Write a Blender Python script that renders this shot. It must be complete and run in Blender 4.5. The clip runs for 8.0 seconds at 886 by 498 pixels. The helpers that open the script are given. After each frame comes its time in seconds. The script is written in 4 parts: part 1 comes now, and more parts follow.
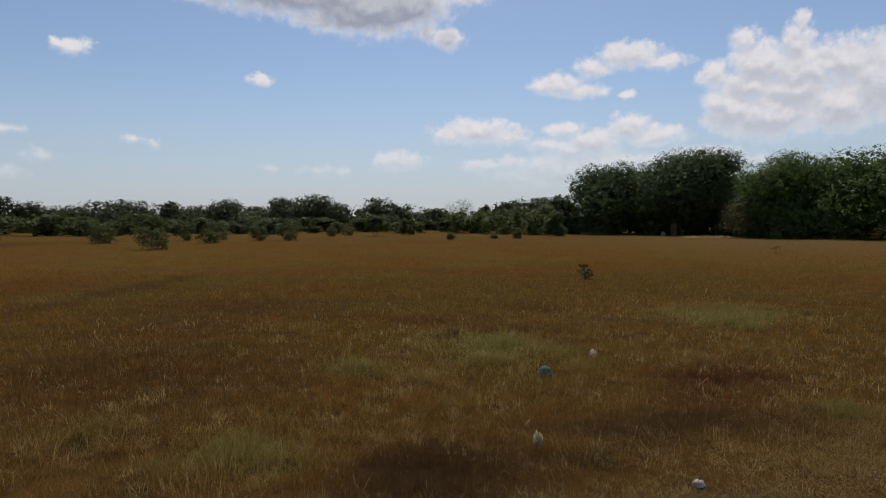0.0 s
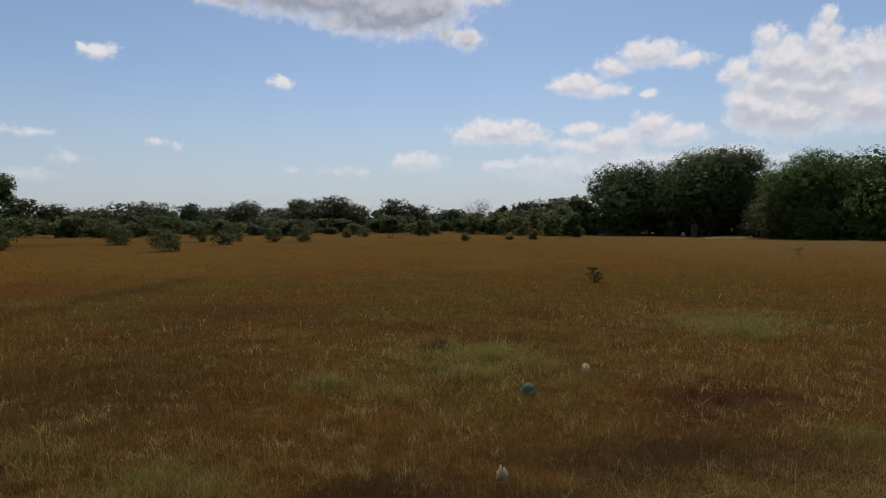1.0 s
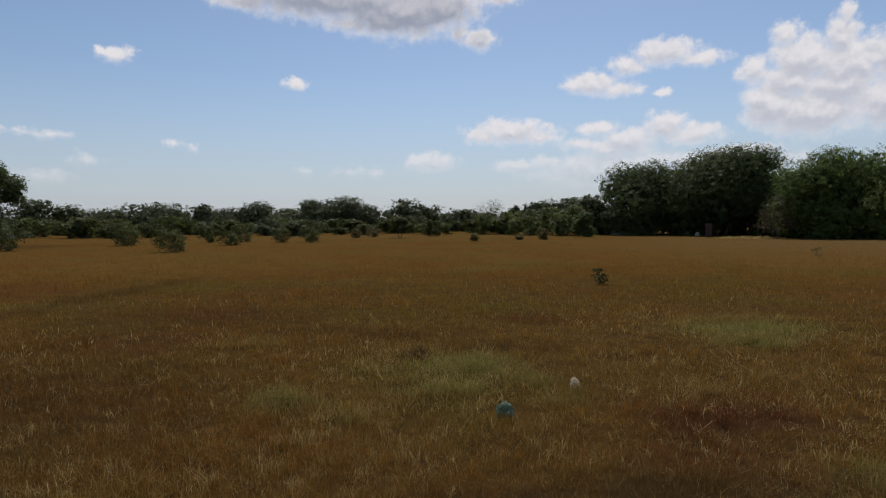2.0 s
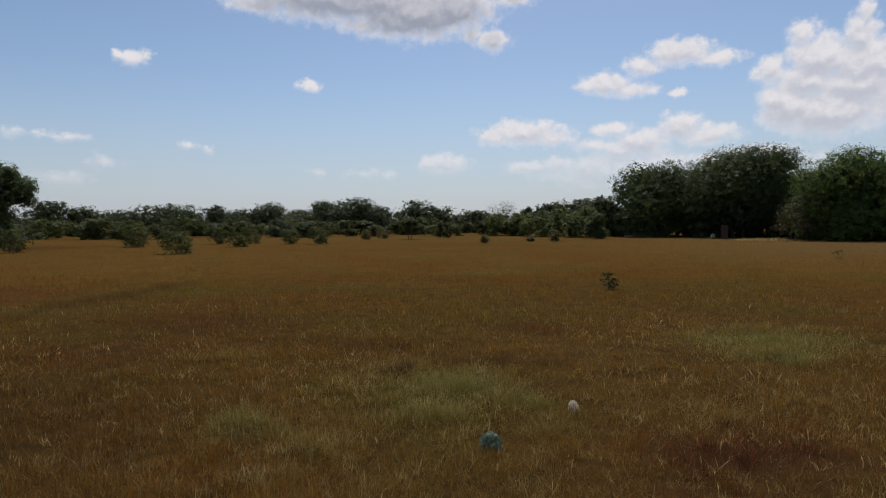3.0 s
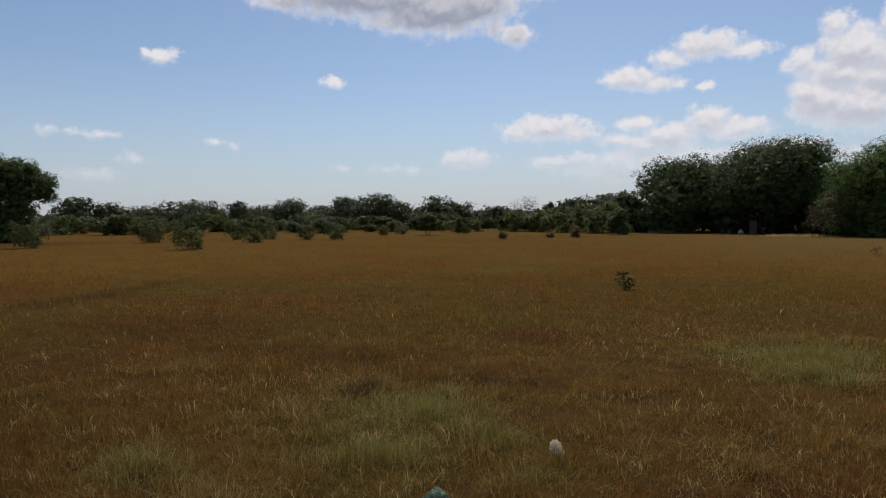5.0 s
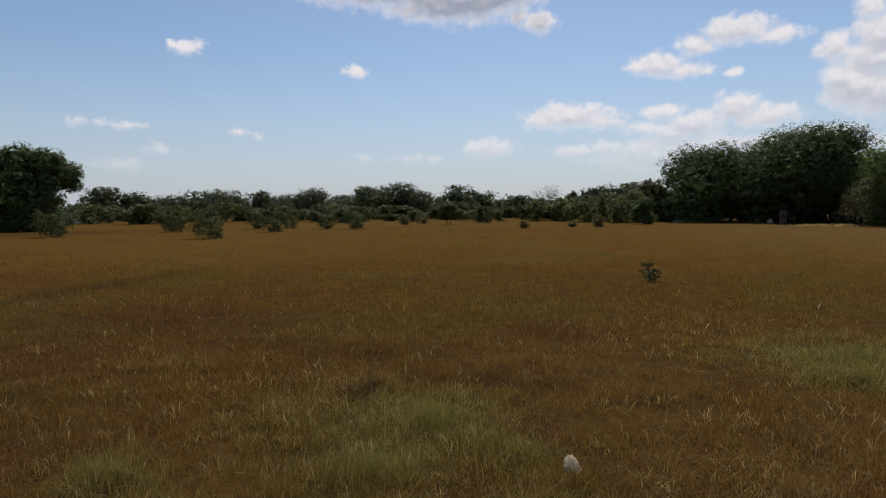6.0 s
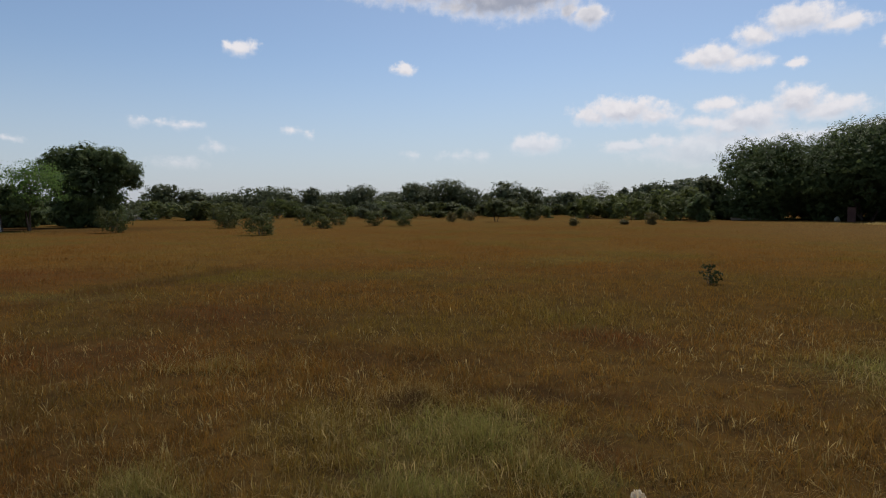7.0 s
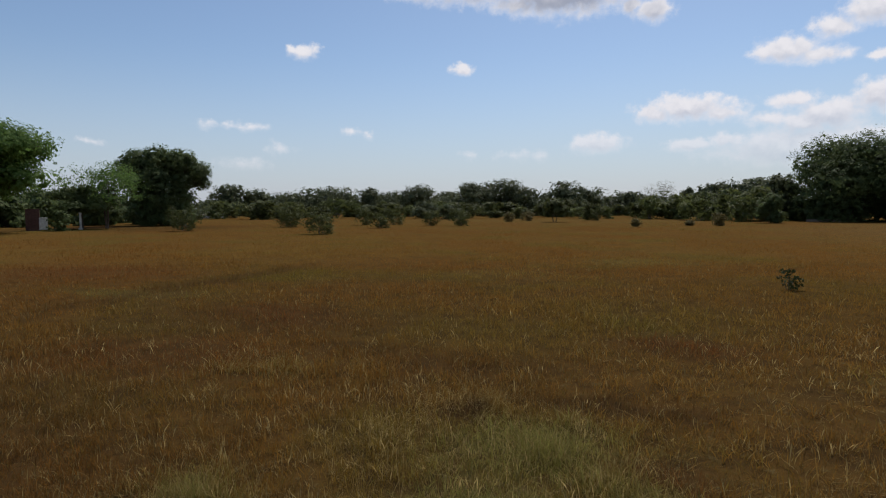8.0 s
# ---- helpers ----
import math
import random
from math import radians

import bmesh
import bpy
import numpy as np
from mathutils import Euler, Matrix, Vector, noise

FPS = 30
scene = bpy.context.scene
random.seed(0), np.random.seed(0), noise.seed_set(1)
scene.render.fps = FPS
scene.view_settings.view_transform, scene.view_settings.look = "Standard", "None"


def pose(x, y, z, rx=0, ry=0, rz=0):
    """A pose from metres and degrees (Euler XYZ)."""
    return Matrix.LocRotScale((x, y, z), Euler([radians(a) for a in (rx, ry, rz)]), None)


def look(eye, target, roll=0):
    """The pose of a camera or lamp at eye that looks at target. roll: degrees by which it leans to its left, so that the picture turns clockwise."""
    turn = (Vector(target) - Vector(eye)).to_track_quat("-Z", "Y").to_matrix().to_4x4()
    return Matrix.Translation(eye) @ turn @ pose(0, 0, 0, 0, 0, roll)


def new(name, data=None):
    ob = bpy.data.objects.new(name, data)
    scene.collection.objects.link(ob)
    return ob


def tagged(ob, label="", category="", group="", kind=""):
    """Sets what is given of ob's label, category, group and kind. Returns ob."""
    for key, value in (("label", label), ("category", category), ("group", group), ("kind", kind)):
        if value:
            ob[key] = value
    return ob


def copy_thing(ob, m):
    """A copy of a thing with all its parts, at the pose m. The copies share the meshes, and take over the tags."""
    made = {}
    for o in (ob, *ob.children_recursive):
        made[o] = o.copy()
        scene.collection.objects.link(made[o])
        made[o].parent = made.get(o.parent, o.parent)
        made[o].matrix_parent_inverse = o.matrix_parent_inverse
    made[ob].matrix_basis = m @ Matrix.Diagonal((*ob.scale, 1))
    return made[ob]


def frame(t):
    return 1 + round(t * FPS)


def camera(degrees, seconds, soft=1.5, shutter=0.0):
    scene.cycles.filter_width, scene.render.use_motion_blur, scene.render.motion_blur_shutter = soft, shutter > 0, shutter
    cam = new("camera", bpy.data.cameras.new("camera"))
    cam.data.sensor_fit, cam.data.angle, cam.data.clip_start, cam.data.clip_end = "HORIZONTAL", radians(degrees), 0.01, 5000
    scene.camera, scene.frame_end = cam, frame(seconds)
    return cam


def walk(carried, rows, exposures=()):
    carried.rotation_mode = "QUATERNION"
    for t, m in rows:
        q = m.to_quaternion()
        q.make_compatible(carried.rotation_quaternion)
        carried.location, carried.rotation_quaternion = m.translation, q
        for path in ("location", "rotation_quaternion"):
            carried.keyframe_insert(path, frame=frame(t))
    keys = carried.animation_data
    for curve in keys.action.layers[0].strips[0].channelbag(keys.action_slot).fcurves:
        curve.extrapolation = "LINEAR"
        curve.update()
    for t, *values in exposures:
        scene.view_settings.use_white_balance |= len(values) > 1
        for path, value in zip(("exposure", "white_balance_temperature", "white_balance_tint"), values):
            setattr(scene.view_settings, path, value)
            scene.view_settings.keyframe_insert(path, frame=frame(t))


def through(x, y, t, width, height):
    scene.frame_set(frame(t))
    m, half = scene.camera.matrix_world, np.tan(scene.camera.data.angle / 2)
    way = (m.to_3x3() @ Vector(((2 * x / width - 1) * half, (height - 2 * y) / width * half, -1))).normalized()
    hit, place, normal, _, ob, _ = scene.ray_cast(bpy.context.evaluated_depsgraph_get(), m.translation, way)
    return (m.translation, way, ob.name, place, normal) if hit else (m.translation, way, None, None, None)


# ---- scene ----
# ---------------------------------------------------------------- camera
cam = camera(73.71, 8.0, soft=1.1)
# seconds, x, y, z, yaw, pitch, roll
PATH = [
    (0.0, 0.000, 0.000, 1.650, 0.000, -2.602, 0.241),
    (0.5, 0.222, 0.243, 1.659, 1.099, -2.564, 0.317),
    (1.0, 0.442, 0.547, 1.667, 1.856, -2.511, 0.373),
    (1.5, 0.667, 0.851, 1.659, 2.417, -2.492, 0.443),
    (2.0, 0.822, 1.208, 1.643, 3.138, -2.480, 0.481),
    (3.5, 1.153, 2.134, 1.663, 4.862, -2.283, 0.428),
    (4.0, 1.255, 2.404, 1.648, 5.340, -2.272, 0.408),
    (4.5, 1.383, 2.676, 1.646, 5.993, -2.354, 0.448),
    (6.0, 1.554, 3.417, 1.611, 8.729, -3.736, 0.477),
    (6.5, 1.499, 3.640, 1.635, 10.827, -3.960, 0.463),
    (7.0, 1.476, 3.762, 1.642, 13.294, -4.022, 0.430),
    (7.5, 1.417, 3.861, 1.645, 15.944, -4.036, 0.378),
    (8.0, 1.370, 3.955, 1.648, 18.777, -3.999, 0.299),
]
# the camera brightens a little on the way and turns a touch cooler at the end: seconds, stops, kelvin, tint
EXPOSURE = [(0.0, -0.08, 6500, 10), (2.0, -0.05, 6500, 10), (4.0, -0.03, 6500, 10), (6.5, 0.01, 6500, 10), (7.2, 0.03, 6480, 10), (8.0, 0.05, 6390, 10)]
walk(cam, [(t, pose(x, y, z, 90 + p, r, w)) for t, x, y, z, w, p, r in PATH], EXPOSURE)

# ---------------------------------------------------------------- light
SUN_EL, SUN_AZ = 56.0, 4.0          # high, ahead of the walker
SUN_STRENGTH, SKY_STRENGTH = 3.3, 0.093

sun = new("sun", bpy.data.lights.new("sun", "SUN"))
sun.data.energy, sun.data.angle, sun.data.color = SUN_STRENGTH, radians(0.53), (1.0, 0.94, 0.85)
sun_way = Vector((math.sin(radians(SUN_AZ)) * math.cos(radians(SUN_EL)), math.cos(radians(SUN_AZ)) * math.cos(radians(SUN_EL)), math.sin(radians(SUN_EL))))
sun.matrix_world = look(sun_way * 200, (0, 0, 0))


class Nodes:
    """Short hand for building a node tree."""

    def __init__(self, tree):
        self.tree = tree
        tree.nodes.clear()

    def add(self, kind, **sets):
        node = self.tree.nodes.new(kind)
        for key, value in sets.items():
            setattr(node, key, value)
        return node

    def link(self, a, b):
        self.tree.links.new(a, b)

    def put(self, socket, value):
        if isinstance(value, bpy.types.NodeSocket):
            self.link(value, socket)
        else:
            socket.default_value = value

    def math(self, op, a, b=0.0, c=0.0, clamp=False):
        n = self.add("ShaderNodeMath", operation=op, use_clamp=clamp)
        for s, v in zip(n.inputs, (a, b, c)):
            self.put(s, v)
        return n.outputs[0]

    def vec(self, op, a, b=(0, 0, 0), out=0):
        n = self.add("ShaderNodeVectorMath", operation=op)
        self.put(n.inputs[0], a)
        self.put(n.inputs[1], b)
        return n.outputs[out]

    def noise(self, at, scale, detail=3.0, rough=0.55, out=0, kind="3D"):
        n = self.add("ShaderNodeTexNoise", noise_dimensions=kind)
        self.put(n.inputs["Vector"], at)
        for key, v in (("Scale", scale), ("Detail", detail), ("Roughness", rough)):
            n.inputs[key].default_value = v
        return n.outputs[out]

    def step(self, v, lo, hi, a=0.0, b=1.0):
        n = self.add("ShaderNodeMapRange", interpolation_type="SMOOTHSTEP")
        for s, x in zip(n.inputs, (v, lo, hi, a, b)):
            self.put(s, x)
        return n.outputs[0]

    def mix(self, f, a, b, blend="MIX"):
        n = self.add("ShaderNodeMix", data_type="RGBA", blend_type=blend)
        self.put(n.inputs[0], f)
        self.put(n.inputs[6], a if isinstance(a, bpy.types.NodeSocket) else (*a, 1))
        self.put(n.inputs[7], b if isinstance(b, bpy.types.NodeSocket) else (*b, 1))
        return n.outputs[2]

    def xyz(self, x, y, z=0.0):
        n = self.add("ShaderNodeCombineXYZ")
        for s, v in zip(n.inputs, (x, y, z)):
            self.put(s, v)
        return n.outputs[0]


# Fair-weather clouds, as lobes in the sky: bearing, height, half width, half depth, in degrees.
CLOUD_TOP = [(-14.1, 20.3, 10.6, 2.0), (-6.8, 19.2, 7.5, 2.2), (-11.6, 18.2, 2.9, 0.8), (0.5, 16.9, 1.7, 1.0), (-1.4, 17.5, 0.8, 0.9),
             (-21.2, 19.4, 2.9, 0.8), (2.4, 20.3, 2.1, 0.6), (-3.6, 19.8, 4.8, 1.8), (-11.0, 23.4, 17.1, 2.2)]
CLOUD_WISPS = [(-31.6, 14.1, 1.4, 0.6), (-32.8, 14.3, 0.6, 0.3), (-16.8, 12.8, 1.2, 0.5), (-40.2, 7.5, 0.9, 0.2), (-37.3, 7.4, 1.7, 0.24), (-27.5, 7.1, 0.8, 0.3),
               (-25.7, 6.8, 0.4, 0.2), (-34.1, 5.5, 1.2, 0.4), (-37.3, 4.1, 2.3, 0.4), (-11.0, 4.9, 2.1, 0.4), (-16.2, 4.9, 0.8, 0.3), (-49.3, 5.6, 1.1, 0.1)]
CLOUD_LOW = [(-4.0, 5.8, 2.4, 0.9), (-5.7, 5.7, 1.2, 0.7), (3.4, 8.6, 4.2, 1.1), (1.0, 8.2, 2.2, 0.8), (6.1, 8.0, 2.4, 0.7), (9.8, 7.2, 1.6, 0.6),
             (3.9, 5.4, 2.4, 0.5), (6.6, 5.7, 1.3, 0.5), (14.3, 7.2, 3.2, 1.3), (17.3, 8.4, 2.0, 1.3), (19.6, 7.6, 2.8, 0.9), (12.6, 6.6, 2.8, 0.9), (11.6, 8.6, 2.0, 0.6),
             (9.0, 4.4, 5.0, 0.6), (16.0, 5.4, 6.0, 0.9), (23.5, 5.6, 4.0, 0.9), (13.0, 4.8, 8.0, 1.6), (22.0, 5.0, 7.0, 1.0)]
CLOUD_MID = [(11.0, 12.6, 2.5, 1.0), (13.2, 12.0, 2.3, 0.7), (9.5, 12.6, 1.5, 0.6), (17.0, 11.5, 0.9, 0.25), (17.4, 14.8, 3.0, 1.2), (14.2, 13.9, 1.9, 0.8), (20.3, 14.0, 2.2, 0.6),
             (16.0, 15.1, 1.4, 0.8)]
CLOUD_TOWER = [(31.0, 15.8, 0.6, 0.8), (30.7, 14.4, 1.4, 1.6), (26.7, 15.0, 1.2, 1.0), (24.4, 12.4, 1.4, 1.2), (27.9, 12.9, 2.6, 2.0), (31.0, 12.0, 2.7, 2.3),
               (33.9, 12.4, 1.9, 2.0), (28.7, 8.8, 4.2, 2.2), (33.9, 9.0, 2.8, 2.2), (25.6, 9.6, 2.2, 2.2), (32.6, 13.5, 0.9, 0.6), (36.6, 10.7, 3.1, 3.6), (27.0, 11.3, 2.6, 1.6), (30.5, 10.6, 3.5, 1.8)]
rng = random.Random(5)
CLOUD_ROUND = []                    # the same weather goes on round the rest of the sky
for i in range(16):
    az, el = 60 + 235 * (i + rng.random()) / 16, rng.uniform(6, 42)
    az = az - 360 if az > 180 else az
    for j in range(3):
        CLOUD_ROUND.append((az + rng.uniform(-5, 5), el + rng.uniform(-1, 1), rng.uniform(2, 7), rng.uniform(0.7, 2.0)))


def cloud_group():
    """Thickness of cloud at a bearing and height in degrees."""
    g = bpy.data.node_groups.new("clouds", "ShaderNodeTree")
    g.interface.new_socket("Place", in_out="INPUT", socket_type="NodeSocketVector")
    g.interface.new_socket("Thickness", in_out="OUTPUT", socket_type="NodeSocketFloat")
    g.interface.new_socket("Body", in_out="OUTPUT", socket_type="NodeSocketFloat")
    n = Nodes(g)
    place, out = n.add("NodeGroupInput").outputs[0], n.add("NodeGroupOutput")
    warp = n.noise(place, 0.55, 4.0, 0.6, out=1)
    warped = n.vec("ADD", place, n.vec("MULTIPLY", n.vec("SUBTRACT", warp, (0.5, 0.5, 0.5)), (1.7, 1.0, 0)))
    faint = {(az, el) for az, el, rx, ry in CLOUD_WISPS[3:]}
    best = None
    for az, el, rx, ry in CLOUD_TOP + CLOUD_WISPS + CLOUD_LOW + CLOUD_MID + CLOUD_TOWER + CLOUD_ROUND:
        rx, ry = rx * 1.12, ry * 1.12 + 0.12
        d = n.vec("LENGTH", n.vec("MULTIPLY", n.vec("SUBTRACT", warped, (az, el, 0)), (1 / rx, 1 / ry, 0)), out=1)
        size = min(1.0, 0.35 + 0.25 * ry) * (0.5 if (az, el) in faint else 1.0)
        lobe = n.math("MULTIPLY_ADD", d, -size, size)
        best = lobe if best is None else n.math("SMOOTH_MAX", best, lobe, 0.26)
    billow = n.noise(place, 0.9, 8.0, 0.6)
    n.put(out.inputs[0], n.math("ADD", best, n.math("MULTIPLY_ADD", billow, 0.9, -0.45)))
    n.put(out.inputs[1], n.math("ADD", best, n.math("MULTIPLY_ADD", n.noise(place, 0.8, 5.0, 0.5), 0.8, -0.4)))
    return g


def make_sky():
    world = bpy.data.worlds.new("world")
    scene.world = world
    world.use_nodes = True
    n = Nodes(world.node_tree)
    sky = n.add("ShaderNodeTexSky", sky_type="NISHITA", sun_disc=False, sun_elevation=radians(SUN_EL), sun_rotation=radians(SUN_AZ),
                air_density=1.0, dust_density=0.6, ozone_density=1.5)
    way = n.add("ShaderNodeTexCoord").outputs["Generated"]
    split = n.add("ShaderNodeSeparateXYZ")
    n.link(way, split.inputs[0])
    x, y, z = split.outputs
    az = n.math("DEGREES", n.math("ARCTAN2", x, y))
    el = n.math("DEGREES", n.math("ARCSINE", z))
    place = n.xyz(az, el)
    group = cloud_group()
    thick, body = [], []
    for shift in ((0, 0, 0), (0.1, 0.6, 0)):
        at = n.add("ShaderNodeGroup", node_tree=group)
        n.put(at.inputs[0], n.vec("ADD", place, shift))
        thick.append(at.outputs[0])
        body.append(at.outputs[1])
    lit = n.step(n.math("SUBTRACT", body[0], body[1]), -0.24, 0.44)
    cover = n.step(thick[0], -0.10, n.math("MULTIPLY_ADD", lit, -0.34, 0.62))     # crisp tops, soft undersides
    haze = n.step(el, 2.0, 9.0, 0.26, 1.0)
    cover = n.math("MULTIPLY", cover, haze)
    deep = n.step(n.math("MULTIPLY_ADD", thick[0], 0.4, n.math("MULTIPLY", body[0], 0.6)), 0.08, 0.60)
    grey = n.math("MULTIPLY", deep, n.math("SUBTRACT", 1.0, n.math("MULTIPLY", lit, n.step(el, 14.5, 18.5, 1.0, 0.45))))
    under = n.mix(n.step(el, 14.5, 18.5), (5.7, 5.9, 6.7), (3.5, 3.8, 4.7))        # more of the shaded base shows the higher a cloud stands
    cloud = n.mix(grey, (8.5, 8.3, 8.6), under)
    blue = n.mix(1.0, sky.outputs[0], (0.975, 1.0, 1.035), "MULTIPLY")
    clear = n.mix(n.step(el, -3.0, 15.0, 0.82, 0.0), blue, (4.62, 5.08, 6.2))   # haze over the horizon
    col = n.mix(cover, clear, cloud)
    back = n.add("ShaderNodeBackground")
    n.link(col, back.inputs[0])
    back.inputs[1].default_value = SKY_STRENGTH
    n.link(back.outputs[0], n.add("ShaderNodeOutputWorld").inputs[0])


make_sky()

# ---------------------------------------------------------------- materials
# Stands of greener grass and of bleached straw: x, y, half length, half width, amount
GREEN = [(-43.0, 39.0, 5.0, 5.0, 0.8), (1.3, 7.3, 0.55, 0.4, 0.7), (1.5, 6.5, 0.3, 0.25, 0.55), (4.8, 10.1, 1.5, 0.9, 0.9), (4.5, 9.3, 0.7, 0.4, 1.0), (0.7, 7.7, 0.95, 0.8, 0.85), (0.6, 6.8, 0.5, 0.35, 0.9), (-1.0, 6.5, 0.5, 0.4, 0.8), (-0.3, 6.1, 0.5, 0.3, 0.5), (-1.4, 4.2, 0.7, 0.6, 0.72),
         (-2.8, 4.6, 0.9, 0.6, 0.45), (3.5, 5.0, 0.45, 0.4, 0.85), (0.97, 4.0, 0.16, 0.14, 1.0), (-1.8, 18.4, 2.5, 1.6, 0.4), (1.1, 22.5, 2.5, 2.2, 0.5), (-8.2, 12.8, 2.4, 0.8, 0.6), (-2.2, 9.0, 1.0, 0.5, 0.4)]
STRAW = [(0.5, 9.6, 1.6, 0.6, 0.25), (1.6, 3.4, 0.9, 0.28, 0.85), (2.8, 4.1, 0.8, 0.34, 0.75), (0.1, 5.5, 0.35, 0.5, 0.40), (0.2, 8.6, 0.6, 0.5, 0.50), (-0.35, 7.6, 0.35, 0.30, 0.40), (3.0, 6.9, 0.5, 0.2, 0.6), (5.0, 11.0, 1.3, 0.4, 0.55), (3.9, 7.4, 0.4, 0.2, 0.5),
         (0.0, 5.3, 0.3, 0.2, 0.4), (8.5, 13.5, 3.5, 2.5, 0.42), (-10.0, 76.0, 40.0, 18.0, 0.5), (25.0, 62.0, 10.0, 6.0, 0.6), (28.5, 65.0, 4.5, 0.9, 1.0)]
RED = [(2.9, 6.2, 0.8, 0.5, 1.0), (2.4, 5.4, 0.8, 0.4, 0.7), (3.4, 6.7, 0.6, 0.3, 0.5), (1.5, 7.6, 0.35, 0.25, 0.6), (1.8, 11.2, 1.0, 0.5, 0.6), (-3.9, 11.5, 2.2, 1.3, 0.6), (-12.8, 15.5, 3.5, 2.5, 0.45), (-4.2, 9.2, 1.8, 1.2, 0.45)]
# Darker grass; the first three rows put the gateway trees' shade into the colour.
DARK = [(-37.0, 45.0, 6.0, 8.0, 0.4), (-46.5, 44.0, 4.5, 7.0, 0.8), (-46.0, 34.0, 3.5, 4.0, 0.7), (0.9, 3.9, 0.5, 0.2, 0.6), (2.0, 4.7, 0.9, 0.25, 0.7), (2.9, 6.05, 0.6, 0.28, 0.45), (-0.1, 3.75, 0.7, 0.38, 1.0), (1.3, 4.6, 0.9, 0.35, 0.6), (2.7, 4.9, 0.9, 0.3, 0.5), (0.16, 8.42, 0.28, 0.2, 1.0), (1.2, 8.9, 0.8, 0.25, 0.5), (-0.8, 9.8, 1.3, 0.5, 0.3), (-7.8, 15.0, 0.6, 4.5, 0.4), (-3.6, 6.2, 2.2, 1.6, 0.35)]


OLIVE = [(-1.3, 11.6, 3.0, 1.5, 0.55), (1.6, 13.5, 2.6, 1.6, 0.35), (-3.0, 7.6, 1.6, 0.9, 0.3), (-6.0, 17.0, 3.5, 1.5, 0.5), (6.0, 17.0, 4.0, 2.0, 0.4), (0.6, 7.4, 1.6, 1.4, 0.4)]


def spots(n, pos, rows):
    best = None
    for x, y, rx, ry, amount in rows:
        d = n.vec("LENGTH", n.vec("MULTIPLY", n.vec("SUBTRACT", pos, (x, y, 0)), (1 / rx, 1 / ry, 0)), out=1)
        v = n.step(d, 0.1, 1.5, amount, 0.0)
        best = v if best is None else n.math("MAXIMUM", best, v)
    return best


def meadow_group():
    """Colour of the dry meadow at a place, varied by a number from 0 to 1."""
    g = bpy.data.node_groups.new("meadow", "ShaderNodeTree")
    g.interface.new_socket("Vary", in_out="INPUT", socket_type="NodeSocketFloat")
    g.interface.new_socket("Color", in_out="OUTPUT", socket_type="NodeSocketColor")
    n = Nodes(g)
    vary, out = n.add("NodeGroupInput").outputs[0], n.add("NodeGroupOutput")
    pos = n.add("ShaderNodeNewGeometry").outputs["Position"]
    wob = n.vec("ADD", pos, n.vec("MULTIPLY", n.vec("SUBTRACT", n.noise(pos, 0.9, 3.0, out=1), (0.5, 0.5, 0.5)), (1.3, 1.3, 0)))
    flat = n.vec("MULTIPLY", wob, (1, 1, 0))
    big = n.noise(flat, 0.11, 3.0)
    mid = n.noise(flat, 0.8, 3.0)
    russet, umber, tan, olive, straw, green = (0.258, 0.109, 0.019), (0.204, 0.100, 0.021), (0.268, 0.143, 0.028), (0.172, 0.134, 0.022), (0.31, 0.215, 0.070), (0.262, 0.258, 0.068)
    base = n.mix(n.step(big, 0.38, 0.62), russet, tan)
    base = n.mix(n.step(mid, 0.36, 0.66, 0.0, 0.75), base, umber)
    base = n.mix(n.math("MULTIPLY", n.step(n.noise(flat, 0.23, 2.0), 0.50, 0.66), 0.6), base, olive)
    base = n.mix(spots(n, flat, [(-8.0, 85.0, 95.0, 64.0, 0.30), (26.0, 46.0, 18.0, 26.0, 1.0)]), base, (0.285, 0.165, 0.060))        # bleached far side of the field
    base = n.mix(spots(n, flat, OLIVE), base, (0.186, 0.144, 0.026))
    grass = n.math("MULTIPLY", n.step(n.math("ADD", spots(n, flat, GREEN), n.math("MULTIPLY_ADD", vary, 0.7, -0.35)), 0.15, 0.95), 0.8)
    base = n.mix(grass, base, green)
    # dark patches, with tree shade painted in by the gateway, broken up by noise
    dusky = n.math("MULTIPLY", spots(n, flat, DARK), n.step(n.noise(flat, 1.7, 3.0), 0.12, 0.45))
    base = n.mix(dusky, base, (0.085, 0.037, 0.016))
    base = n.mix(n.math("MULTIPLY", spots(n, flat, RED), n.step(n.math("MULTIPLY_ADD", vary, 0.5, n.noise(flat, 2.1, 3.0)), 0.20, 0.60)), base, (0.150, 0.032, 0.017))
    dry = n.math("MULTIPLY", n.step(n.math("ADD", spots(n, flat, STRAW), n.math("MULTIPLY_ADD", vary, 0.8, -0.4)), 0.25, 0.85), 0.8)
    base = n.mix(dry, base, straw)
    sprout = n.math("MULTIPLY", n.step(vary, 0.58, 0.62), n.step(vary, 0.70, 0.74, 0.4, 0.0))
    base = n.mix(sprout, base, (0.135, 0.142, 0.032))
    pale = n.mix(n.step(vary, 0.84, 0.99, 0.0, 0.85), base, (0.36, 0.27, 0.11))
    pale = n.mix(n.math("MULTIPLY", dusky, 0.75), pale, (0.060, 0.029, 0.016))
    n.put(out.inputs[0], n.mix(n.step(vary, 0.0, 0.4, 0.55, 0.0), pale, (0.070, 0.043, 0.016)))
    return g


MEADOW = meadow_group()


def material(name):
    m = bpy.data.materials.new(name)
    m.use_nodes = True
    return m, Nodes(m.node_tree)


def finish(n, shader):
    n.link(shader, n.add("ShaderNodeOutputMaterial").inputs[0])


